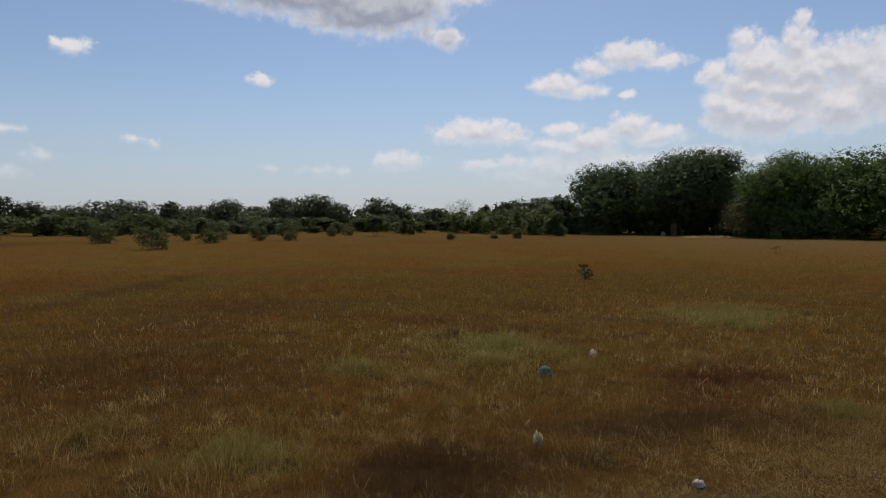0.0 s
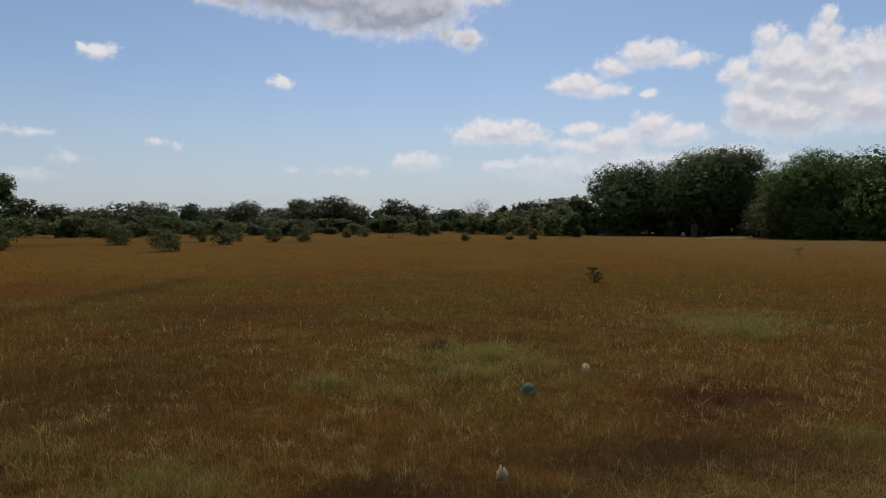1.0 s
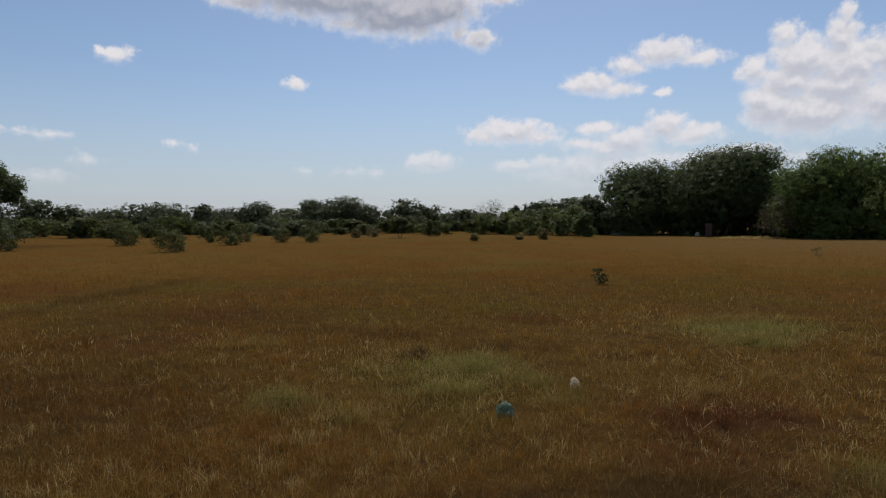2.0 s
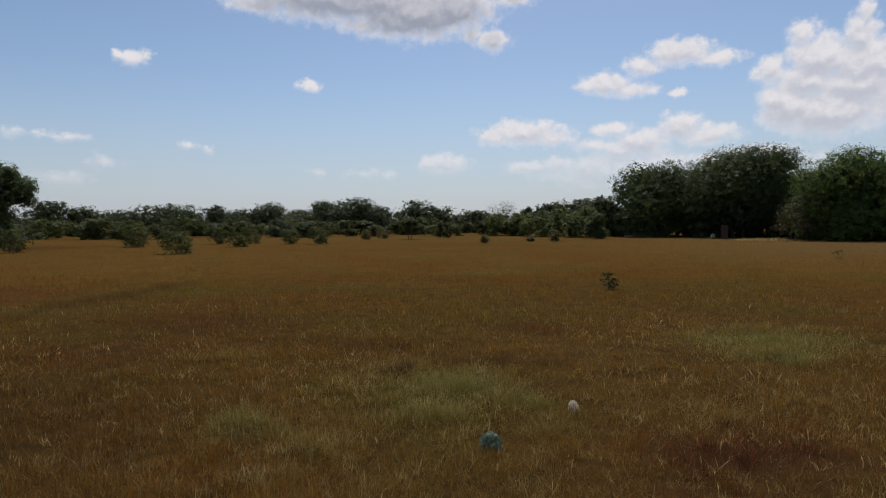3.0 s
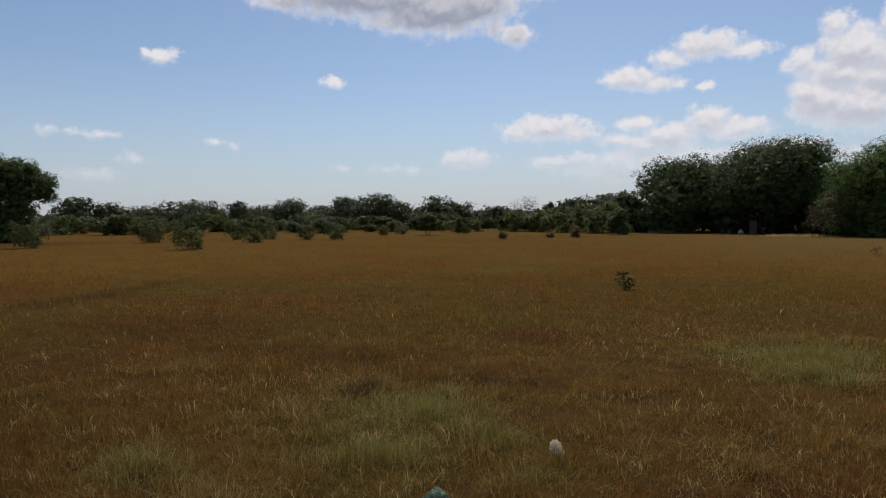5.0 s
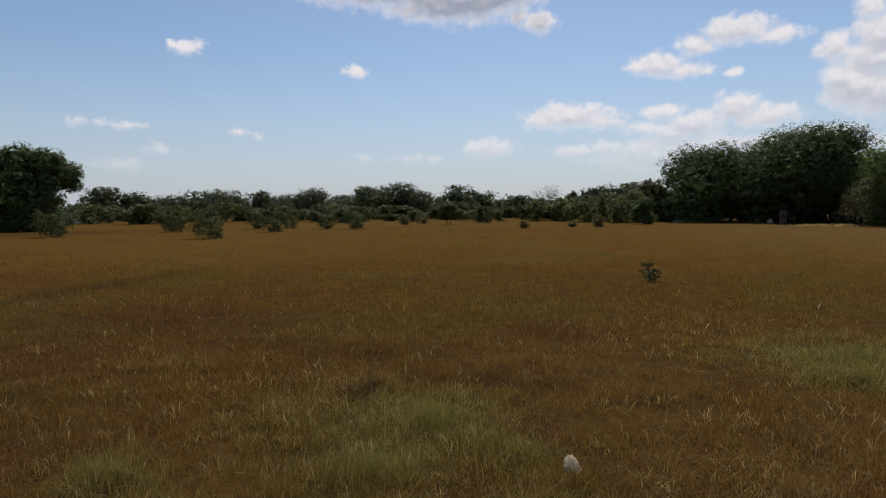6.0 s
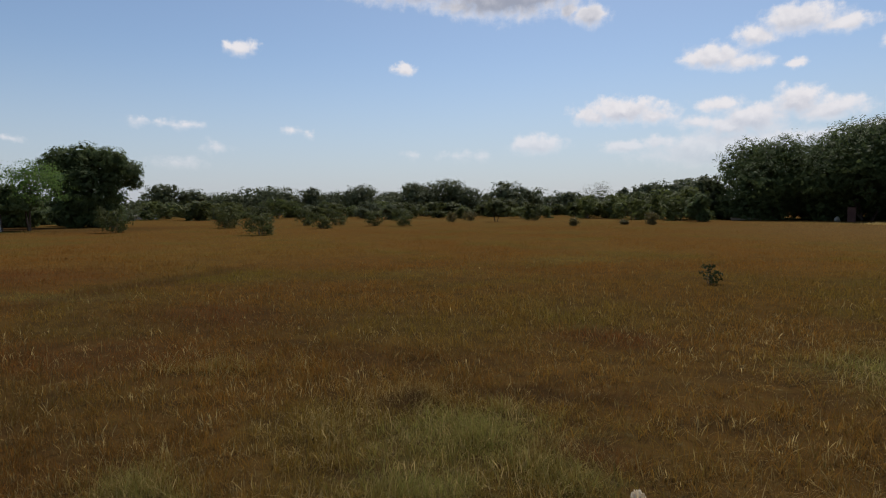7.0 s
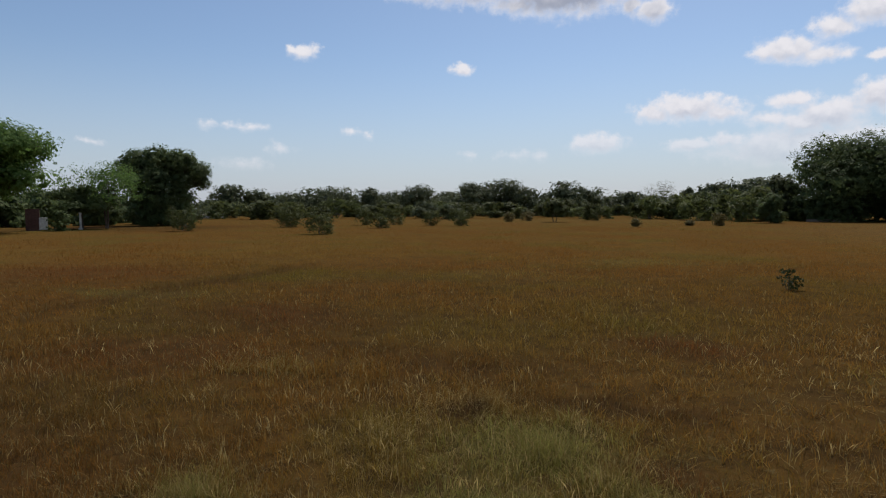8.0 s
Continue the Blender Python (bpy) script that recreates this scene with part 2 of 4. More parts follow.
def principled(n, color, rough=0.8, spec=0.3, metal=0.0, normal=None):
    b = n.add("ShaderNodeBsdfPrincipled")
    n.put(b.inputs["Base Color"], color if isinstance(color, bpy.types.NodeSocket) else (*color, 1))
    n.put(b.inputs["Roughness"], rough)
    b.inputs["Specular IOR Level"].default_value = spec
    b.inputs["Metallic"].default_value = metal
    if normal is not None:
        n.link(normal, b.inputs["Normal"])
    return b.outputs[0]


def bumped(n, height, strength=0.4, distance=0.02):
    b = n.add("ShaderNodeBump")
    b.inputs["Strength"].default_value, b.inputs["Distance"].default_value = strength, distance
    n.link(height, b.inputs["Height"])
    return b.outputs[0]


def leafy(n, color, through=0.35, rough=0.55, spec=0.3):
    """A leaf or blade: it shines a little and lets light through."""
    t = n.add("ShaderNodeBsdfTranslucent")
    n.put(t.inputs[0], color)
    m = n.add("ShaderNodeMixShader")
    m.inputs[0].default_value = through
    n.link(principled(n, color, rough, spec), m.inputs[1])
    n.link(t.outputs[0], m.inputs[2])
    return m.outputs[0]


def ground_material():
    m, n = material("dry_soil_and_thatch")
    pos = n.add("ShaderNodeNewGeometry").outputs["Position"]
    fine = n.noise(pos, 9.0, 6.0, 0.65)
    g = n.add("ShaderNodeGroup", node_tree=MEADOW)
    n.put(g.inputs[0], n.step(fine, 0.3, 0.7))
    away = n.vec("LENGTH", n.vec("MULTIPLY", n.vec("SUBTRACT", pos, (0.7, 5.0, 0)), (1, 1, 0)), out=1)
    bare = n.math("MULTIPLY", n.step(n.noise(pos, 2.2, 4.0), 0.35, 0.75, 0.80, 0.96), n.step(away, 7.0, 24.0, 1.0, 0.77))      # darkest by the path; farther out more meadow colour stands in for sparse blades
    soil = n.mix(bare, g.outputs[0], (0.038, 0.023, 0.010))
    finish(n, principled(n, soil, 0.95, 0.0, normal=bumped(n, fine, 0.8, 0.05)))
    return m


def grass_material(name, spread, low):
    """Blades vary one by one; tufts that stand for many blades vary less."""
    m, n = material(name)
    island = n.add("ShaderNodeNewGeometry").outputs["Random Per Island"]
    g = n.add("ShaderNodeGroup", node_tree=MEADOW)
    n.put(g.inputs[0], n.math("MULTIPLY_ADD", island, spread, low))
    finish(n, leafy(n, g.outputs[0], 0.5, 0.8, 0.03))
    return m


def foliage_material(name, dark, light, through=0.3):
    m, n = material(name)
    island = n.add("ShaderNodeNewGeometry").outputs["Random Per Island"]
    pos = n.add("ShaderNodeTexCoord").outputs["Object"]
    own = n.add("ShaderNodeObjectInfo").outputs["Random"]
    f = n.math("MULTIPLY_ADD", n.noise(pos, 0.8, 2.0), 0.8, n.math("MULTIPLY_ADD", island, 0.3, n.math("MULTIPLY_ADD", own, 0.16, -0.18)))
    col = n.mix(n.step(f, 0.0, 1.0), dark, light)
    finish(n, leafy(n, col, through, 0.6, 0.1))
    return m


def bark_material(name, a, b):
    m, n = material(name)
    pos = n.add("ShaderNodeTexCoord").outputs["Object"]
    grain = n.noise(n.vec("MULTIPLY", pos, (6, 6, 1.2)), 3.0, 5.0, 0.6)
    finish(n, principled(n, n.mix(n.step(grain, 0.35, 0.7), a, b), 0.9, 0.2, normal=bumped(n, grain, 0.7, 0.03)))
    return m


def plain_material(name, a, b, scale, rough=0.7, spec=0.3, bump=0.3, depth=0.01):
    m, n = material(name)
    pos = n.add("ShaderNodeTexCoord").outputs["Object"]
    grain = n.noise(pos, scale, 5.0, 0.6)
    stain = n.noise(pos, scale * 0.2, 3.0, 0.6)
    f = n.math("MULTIPLY_ADD", grain, 0.6, n.math("MULTIPLY", stain, 0.4))
    finish(n, principled(n, n.mix(n.step(f, 0.35, 0.65), a, b), rough, spec, normal=bumped(n, grain, bump, depth)))
    return m


GROUND = ground_material()
GRASS = grass_material("dry_grass", 1.0, 0.0)
GRASS_TUFT = grass_material("dry_grass_tufts", 0.16, 0.31)
STALK = foliage_material("pale_dry_stalks", (0.21, 0.135, 0.040), (0.62, 0.47, 0.20), 0.6)
LEAF_DARK = foliage_material("dense_dark_leaves", (0.082, 0.108, 0.043), (0.142, 0.180, 0.064), 0.5)
LEAF_GREEN = foliage_material("feathery_green_leaves", (0.092, 0.132, 0.038), (0.162, 0.214, 0.056), 0.5)
LEAF_BRIGHT = foliage_material("bright_green_leaves", (0.095, 0.160, 0.040), (0.180, 0.270, 0.065), 0.5)
LEAF_SCRUB = foliage_material("grey_green_scrub_leaves", (0.064, 0.073, 0.024), (0.116, 0.124, 0.040), 0.45)
LEAF_FAR = foliage_material("distant_leaves", (0.082, 0.096, 0.046), (0.126, 0.140, 0.068), 0.4)
LEAF_YELLOW = foliage_material("yellow_green_leaves", (0.085, 0.100, 0.032), (0.140, 0.156, 0.048), 0.45)
LEAF_SAPLING = foliage_material("dull_dark_green_leaves", (0.040, 0.050, 0.018), (0.075, 0.088, 0.030), 0.2)
LEAF_DRY = foliage_material("withered_leaves", (0.065, 0.050, 0.026), (0.120, 0.092, 0.046), 0.3)
LEAF_OLIVE = foliage_material("olive_brown_leaves", (0.11, 0.092, 0.034), (0.19, 0.155, 0.058), 0.45)
LEAF_PALE = foliage_material("pale_grey_green_leaves", (0.19, 0.20, 0.15), (0.30, 0.30, 0.23), 0.45)
BARK = bark_material("bark", (0.07, 0.05, 0.035), (0.16, 0.12, 0.09))
TWIG = bark_material("grey_twigs", (0.12, 0.10, 0.08), (0.22, 0.19, 0.15))
BRICK = plain_material("red_brown_brick", (0.090, 0.045, 0.036), (0.140, 0.074, 0.058), 9.0, 0.9, 0.2, 0.5)
WHITEWASH = plain_material("weathered_white_paint", (0.50, 0.45, 0.37), (0.80, 0.75, 0.66), 7.0, 0.7)


def film_material(name, a, b, scale):
    """Thin soiled plastic film that glows a little against the light."""
    m, n = material(name)
    pos = n.add("ShaderNodeTexCoord").outputs["Object"]
    dirt = n.math("MULTIPLY_ADD", n.noise(pos, scale, 5.0, 0.65), 0.6, n.math("MULTIPLY", n.noise(pos, scale * 0.3, 3.0), 0.4))
    finish(n, leafy(n, n.mix(n.step(dirt, 0.38, 0.62), a, b), 0.62, 0.5, 0.15))
    return m


WHITE_PLASTIC = film_material("dirty_white_plastic", (0.70, 0.60, 0.45), (0.95, 0.90, 0.78), 40.0)
SOILED_PLASTIC = film_material("soiled_straw_coloured_plastic", (0.46, 0.38, 0.25), (0.86, 0.78, 0.60), 60.0)
TEAL_PLASTIC = film_material("teal_plastic_film", (0.10, 0.155, 0.10), (0.40, 0.47, 0.36), 60.0)
CONCRETE = plain_material("pale_concrete", (0.36, 0.32, 0.27), (0.54, 0.49, 0.42), 5.0, 0.9)
PLASTER = plain_material("dusty_brown_plaster", (0.19, 0.14, 0.10), (0.30, 0.23, 0.17), 5.0, 0.9)
STONE = plain_material("pale_stone", (0.42, 0.34, 0.28), (0.72, 0.60, 0.50), 18.0, 0.85, 0.3, 0.6)


# ---------------------------------------------------------------- mesh helpers
def mesh_of(name, verts, quads=None, tris=None, mat=None, smooth=False):
    """A mesh from number arrays: vertices, four-cornered and three-cornered faces."""
    me = bpy.data.meshes.new(name)
    verts = np.asarray(verts, np.float32)
    quads = np.zeros((0, 4), np.int32) if quads is None else np.asarray(quads, np.int32)
    tris = np.zeros((0, 3), np.int32) if tris is None else np.asarray(tris, np.int32)
    loops = np.concatenate([quads.ravel(), tris.ravel()]).astype(np.int32)
    sizes = np.concatenate([np.full(len(quads), 4), np.full(len(tris), 3)]).astype(np.int32)
    starts = np.concatenate([[0], np.cumsum(sizes)[:-1]]).astype(np.int32)
    me.vertices.add(len(verts))
    me.vertices.foreach_set("co", verts.ravel())
    me.loops.add(len(loops))
    me.loops.foreach_set("vertex_index", loops)
    me.polygons.add(len(sizes))
    me.polygons.foreach_set("loop_start", starts)
    me.polygons.foreach_set("loop_total", sizes)
    if smooth:
        me.polygons.foreach_set("use_smooth", np.ones(len(sizes), bool))
    me.update(calc_edges=True)
    if mat:
        me.materials.append(mat)
    return me


def part(name, me, parent, label=""):
    ob = new(name, me)
    ob.parent = parent
    return tagged(ob, label)


def part_bm(name, bm, mat, parent=None, label=""):
    me = bpy.data.meshes.new(name)
    bm.to_mesh(me)
    bm.free()
    me.materials.append(mat)
    ob = new(name, me)
    if parent is not None:
        ob.parent = parent
    return tagged(ob, label)


def tubes(runs, sides=6):
    """Vertices and quads of tapered tubes; each run is a list of (point, radius)."""
    vs, qs, base = [], [], 0
    ring = np.linspace(0, 2 * np.pi, sides, endpoint=False)
    for run in runs:
        pts = np.array([p for p, _ in run], float)
        rad = np.array([r for _, r in run], float)
        way = np.gradient(pts, axis=0)
        way /= np.linalg.norm(way, axis=1)[:, None] + 1e-9
        ref = np.where(np.abs(way[:, 2:3]) > 0.9, [[1.0, 0, 0]], [[0, 0, 1.0]])
        u = np.cross(way, ref)
        u /= np.linalg.norm(u, axis=1)[:, None] + 1e-9
        v = np.cross(way, u)
        vs.append((pts[:, None] + rad[:, None, None] * (np.cos(ring)[None, :, None] * u[:, None] + np.sin(ring)[None, :, None] * v[:, None])).reshape(-1, 3))
        for k in range(len(pts) - 1):
            for s in range(sides):
                a, b = base + k * sides + s, base + k * sides + (s + 1) % sides
                qs.append((a, b, b + sides, a + sides))
        base += len(pts) * sides
    return np.concatenate(vs), np.array(qs)


def limb(rs, a, b, r0, r1, steps=6, wander=0.12):
    """One bent tapered run from a to b."""
    a, b = np.array(a, float), np.array(b, float)
    d = np.linalg.norm(b - a)
    out, drift = [], np.zeros(3)
    for k in range(steps + 1):
        t = k / steps
        drift = drift + rs.normal(0, wander * d / steps, 3) * (0 < k < steps)
        out.append((a + (b - a) * t + drift * math.sin(math.pi * min(t * 1.0, 1)) + np.array([0, 0, -0.06 * d * math.sin(math.pi * t)]), r0 + (r1 - r0) * t ** 0.8))
    return out


def leaves(rs, lobes, count, leaf, spread=0.45, clump=24, shell=0.5):
    """Kite-shaped leaves in many small clumps over the lobes of a crown; each lobe is centre and half sizes."""
    lobes = np.array(lobes, float)
    area = (lobes[:, 3] * lobes[:, 4] * lobes[:, 5]) ** (2 / 3)
    nc = max(4, count // clump)
    which = rs.choice(len(lobes), nc, p=area / area.sum())
    d = rs.normal(size=(nc, 3))
    d /= np.linalg.norm(d, axis=1)[:, None]
    reach = shell + (1.06 - shell) * rs.random(nc) ** 0.6
    centre = lobes[which, :3] + d * lobes[which, 3:] * reach[:, None]
    per = rs.integers(0, nc, count)
    size_c = spread * rs.uniform(0.5, 1.3, nc)
    pos = centre[per] + np.clip(rs.normal(size=(count, 3)), -1.5, 1.5) * size_c[per][:, None] * (0.6, 0.6, 0.42)
    pos[:, 2] = np.maximum(pos[:, 2], 0.06)
    out = d[per] + rs.normal(0, 0.32, (count, 3)) + (0, 0, 0.45)
    out /= np.linalg.norm(out, axis=1)[:, None]
    side = np.cross(out, rs.normal(size=(count, 3)))
    side /= np.linalg.norm(side, axis=1)[:, None] + 1e-9
    tip = np.cross(side, out)
    L = leaf * rs.uniform(0.6, 1.4, count)[:, None]
    W = L * rs.uniform(0.32, 0.52, count)[:, None]
    v = np.stack([pos - tip * L * 0.5, pos + side * W - out * L * 0.08, pos + tip * L * 0.5, pos - side * W - out * L * 0.08], 1).reshape(-1, 3)
    return v, np.arange(count * 4).reshape(-1, 4)


def crown_lobes(rs, height, radius, low, count, flat=1.0):
    """Lobes that fill a crown from low to height, wider in the middle."""
    out = []
    for i in range(count):
        t = (i + rs.random()) / count
        z = low + (height - low) * (0.10 + 0.72 * t)
        girth = radius * (0.55 + 0.55 * math.sin(math.pi * (0.18 + 0.68 * t)) ** 0.8) - radius * 0.34
        a = rs.uniform(0, 2 * math.pi) if i < count - 1 else 0
        reach = girth * math.sqrt(rs.random()) * (0.2 if i == count - 1 else 1)
        s = radius * rs.uniform(0.34, 0.5)
        top = min(s * 0.8 * flat, height - z)
        out.append((math.cos(a) * reach, math.sin(a) * reach, z, s, s, max(top, s * 0.3)))
    return out


def make_tree(name, x, y, height, radius, seed, leaf_mat, count, leaf, low=0.25, lobes=None, stems=1, nlobes=14, spread=None, clump=24, trunk=0.028,
              bark=None, shell=0.6, flat=1.0, core=9, label="", category="tree", group="", foliage="crown", wood="trunk"):
    """A tree or shrub: tapered stems with limbs into each lobe of the crown, and a crown of many small leaves."""
    rs = np.random.default_rng(seed)
    root = new(name)
    root.location = (x, y, 0)
    lobes = lobes or crown_lobes(rs, height, radius, height * low, nlobes, flat)
    runs, r0 = [], max(0.02, height * trunk)
    forks = []
    for s in range(stems):
        a = 2 * math.pi * (s + rs.random()) / stems
        foot = np.array([math.cos(a), math.sin(a), 0]) * (r0 * 1.4 if stems > 1 else 0)
        fork = foot * (1 + 2.5 * (stems > 1)) + np.array([rs.normal(0, 0.03) * height, rs.normal(0, 0.03) * height, height * max(low, 0.16) * rs.uniform(0.8, 1.2)])
        foot[2] = -0.15
        rr = r0 / math.sqrt(stems)
        run = limb(rs, foot, fork, rr, rr * 0.72, 5, 0.08)
        run[0] = (run[0][0], rr * 1.5)
        runs.append(run)
        forks.append((fork, rr * 0.72))
    for i, lb in enumerate(lobes):
        fork, rr = forks[i % stems]
        end = np.array(lb[:3]) + (0, 0, 0.2 * lb[5])
        runs.append(limb(rs, fork, end, rr * 0.5, rr * 0.1, 6, 0.16))
        for _ in range(3 if height > 4 else 1):
            d = rs.normal(size=3)
            d /= np.linalg.norm(d)
            runs.append(limb(rs, np.array(lb[:3]), np.array(lb[:3]) + d * lb[3:] * 0.85, rr * 0.12, rr * 0.03, 3, 0.1))
    v, q = tubes(runs, 6 if height > 6 else 4)
    part(wood, mesh_of(wood, v, q, None, bark or BARK, True), root)
    v, q = leaves(rs, lobes, count, leaf, spread or radius * 0.13, clump, shell)
    if height > 2.2:                # large inner leaves close the heart of the crown
        heart = [(a, b, c, d * 0.8, e * 0.8, f * 0.8) for a, b, c, d, e, f in lobes]
        v2, q2 = leaves(rs, heart, max(60, int(count * 1.3 / core)), leaf * 2.6, spread or radius * 0.13, 6, 0.0)
        v, q = np.concatenate([v, v2]), np.concatenate([q, q2 + len(v)])
    part(foliage, mesh_of(foliage, v, q, None, leaf_mat), root)
    return tagged(root, label, category, group)


# ---------------------------------------------------------------- ground
def make_ground():
    rings = np.concatenate([np.linspace(0.5, 20, 40), np.geomspace(21, 4500, 60)])
    seg = 128
    a = np.linspace(0, 2 * np.pi, seg, endpoint=False)
    v = [(0.7, 2.0, 0.0)]
    for r in rings:
        for t in a:
            x, y = 0.7 + r * math.cos(t), 2 + r * math.sin(t)
            z = 0.05 * noise.noise((x * 0.25, y * 0.25, 3.1)) * min(1, r / 3)
            v.append((x, y, z))
    tris = [(0, 1 + k, 1 + (k + 1) % seg) for k in range(seg)]
    quads = [(1 + i * seg + k, 1 + (i + 1) * seg + k, 1 + (i + 1) * seg + (k + 1) % seg, 1 + i * seg + (k + 1) % seg) for i in range(len(rings) - 1) for k in range(seg)]
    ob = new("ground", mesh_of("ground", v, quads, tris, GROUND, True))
    tagged(ob, "dry brown soil and thatch under a flat grass field", "ground", kind="structure")


make_ground()

# litter places keep the grass round them low: x, y, radius
LITTER = [(0.70, 4.26, 0.16), (1.05, 6.16, 0.20), (1.79, 6.95, 0.20), (1.60, 3.62, 0.35)]


def meadow_height(x, y):
    """How tall the grass stands at each place."""
    h = np.array([noise.noise((px * 0.35, py * 0.35, 0.7)) for px, py in zip(x[::1], y[::1])]) if len(x) < 40000 else 0.5 * np.sin(x * 0.9 + 1.3 * np.sin(y * 0.6)) * np.sin(y * 1.1 + np.sin(x * 0.5 + 2))
    h = 1.0 + 0.35 * h
    h *= 1 + 0.3 * np.sin(7.3 * x + 2.0 * np.sin(3.1 * y)) * np.sin(6.1 * y + 2.0 * np.sin(2.7 * x))
    low = ((x - 1.9) / 1.7) ** 2 + ((y - 3.0) / 0.9) ** 2
    h *= 0.5 + 0.5 * np.clip(low - 0.4, 0, 1)
    for lx, ly, lr in LITTER:
        d = np.hypot(x - lx, y - ly) / lr
        h *= 0.8 + 0.2 * np.clip(d - 0.3, 0, 1)
    return h


def within(x, y, rows):
    """How much each place lies inside the patches of a list, from 0 to 1."""
    best = np.zeros(len(x))
    for px, py, rx, ry, amount in rows:
        best = np.maximum(best, amount * np.clip(1.5 - np.hypot((x - px) / rx, (y - py) / ry), 0, 1))
    return best


def sow(rs, count, reach, core=1.6):
    """Places for blades, in tufts: thickest round the walk, ever thinner with distance, and fewer where nobody looks back."""
    tufts = count // 16
    u = rs.random(tufts)
    r = np.sqrt(core ** 2 * ((reach ** 2 + core ** 2) / core ** 2) ** u - core ** 2)
    a = np.where(rs.random(tufts) < 0.88, rs.uniform(radians(-60), radians(42), tufts) + rs.normal(0, 0.25, tufts), rs.uniform(-math.pi, math.pi, tufts))
    k = rs.integers(0, tufts, count)
    x = 0.7 + r[k] * np.sin(a[k]) + rs.normal(0, 1, count) * (0.018 + 0.004 * r[k] + 0.0005 * r[k] ** 2)
    y = 2.0 + r[k] * np.cos(a[k]) + rs.normal(0, 1, count) * (0.018 + 0.004 * r[k] + 0.0005 * r[k] ** 2)
    return x, y, np.hypot(x - 0.7, y - 2.0)


def blades(rs, x, y, r, tall, wide, levels, lean=0.55, profile=None):
    """Bent tapered blades, as vertices, quads and tips."""
    n = len(x)
    h = tall * meadow_height(x, y) * rs.uniform(0.5, 1.25, n) / (1 + np.clip(r - 12, 0, 60) * 0.010)
    w = np.maximum(wide, r * 0.00038) * rs.uniform(0.6, 1.3, n)
    a = rs.uniform(0, 2 * np.pi, n)
    bend = np.minimum(np.abs(rs.normal(0, lean, n)), 2.2) + 0.08
    face = rs.uniform(0, np.pi, n)
    ux, uy = np.cos(face) * w, np.sin(face) * w
    s = np.linspace(0, 1, levels + 1)
    prof = profile or [(1 - t) ** 0.6 for t in s[:-1]]
    out = []
    for t, p in zip(s[:-1], prof):
        cx, cy = x + np.cos(a) * bend * h * t ** 2, y + np.sin(a) * bend * h * t ** 2
        z = h * t * (1 - 0.28 * np.minimum(bend, 1.4) * t) - 0.01
        out += [np.stack([cx - ux * p, cy - uy * p, z], 1), np.stack([cx + ux * p, cy + uy * p, z], 1)]
    out.append(np.stack([x + np.cos(a) * bend * h, y + np.sin(a) * bend * h, h * (1 - 0.28 * np.minimum(bend, 1.4))], 1))
    k = 2 * levels + 1
    v = np.stack(out, 1).reshape(-1, 3)
    b = (np.arange(n) * k)[:, None]
    q = np.concatenate([b + np.array([[2 * i, 2 * i + 1, 2 * i + 3, 2 * i + 2]]) for i in range(levels - 1)]) if levels > 1 else None
    return v, q, b + np.array([[2 * levels - 2, 2 * levels - 1, 2 * levels]])


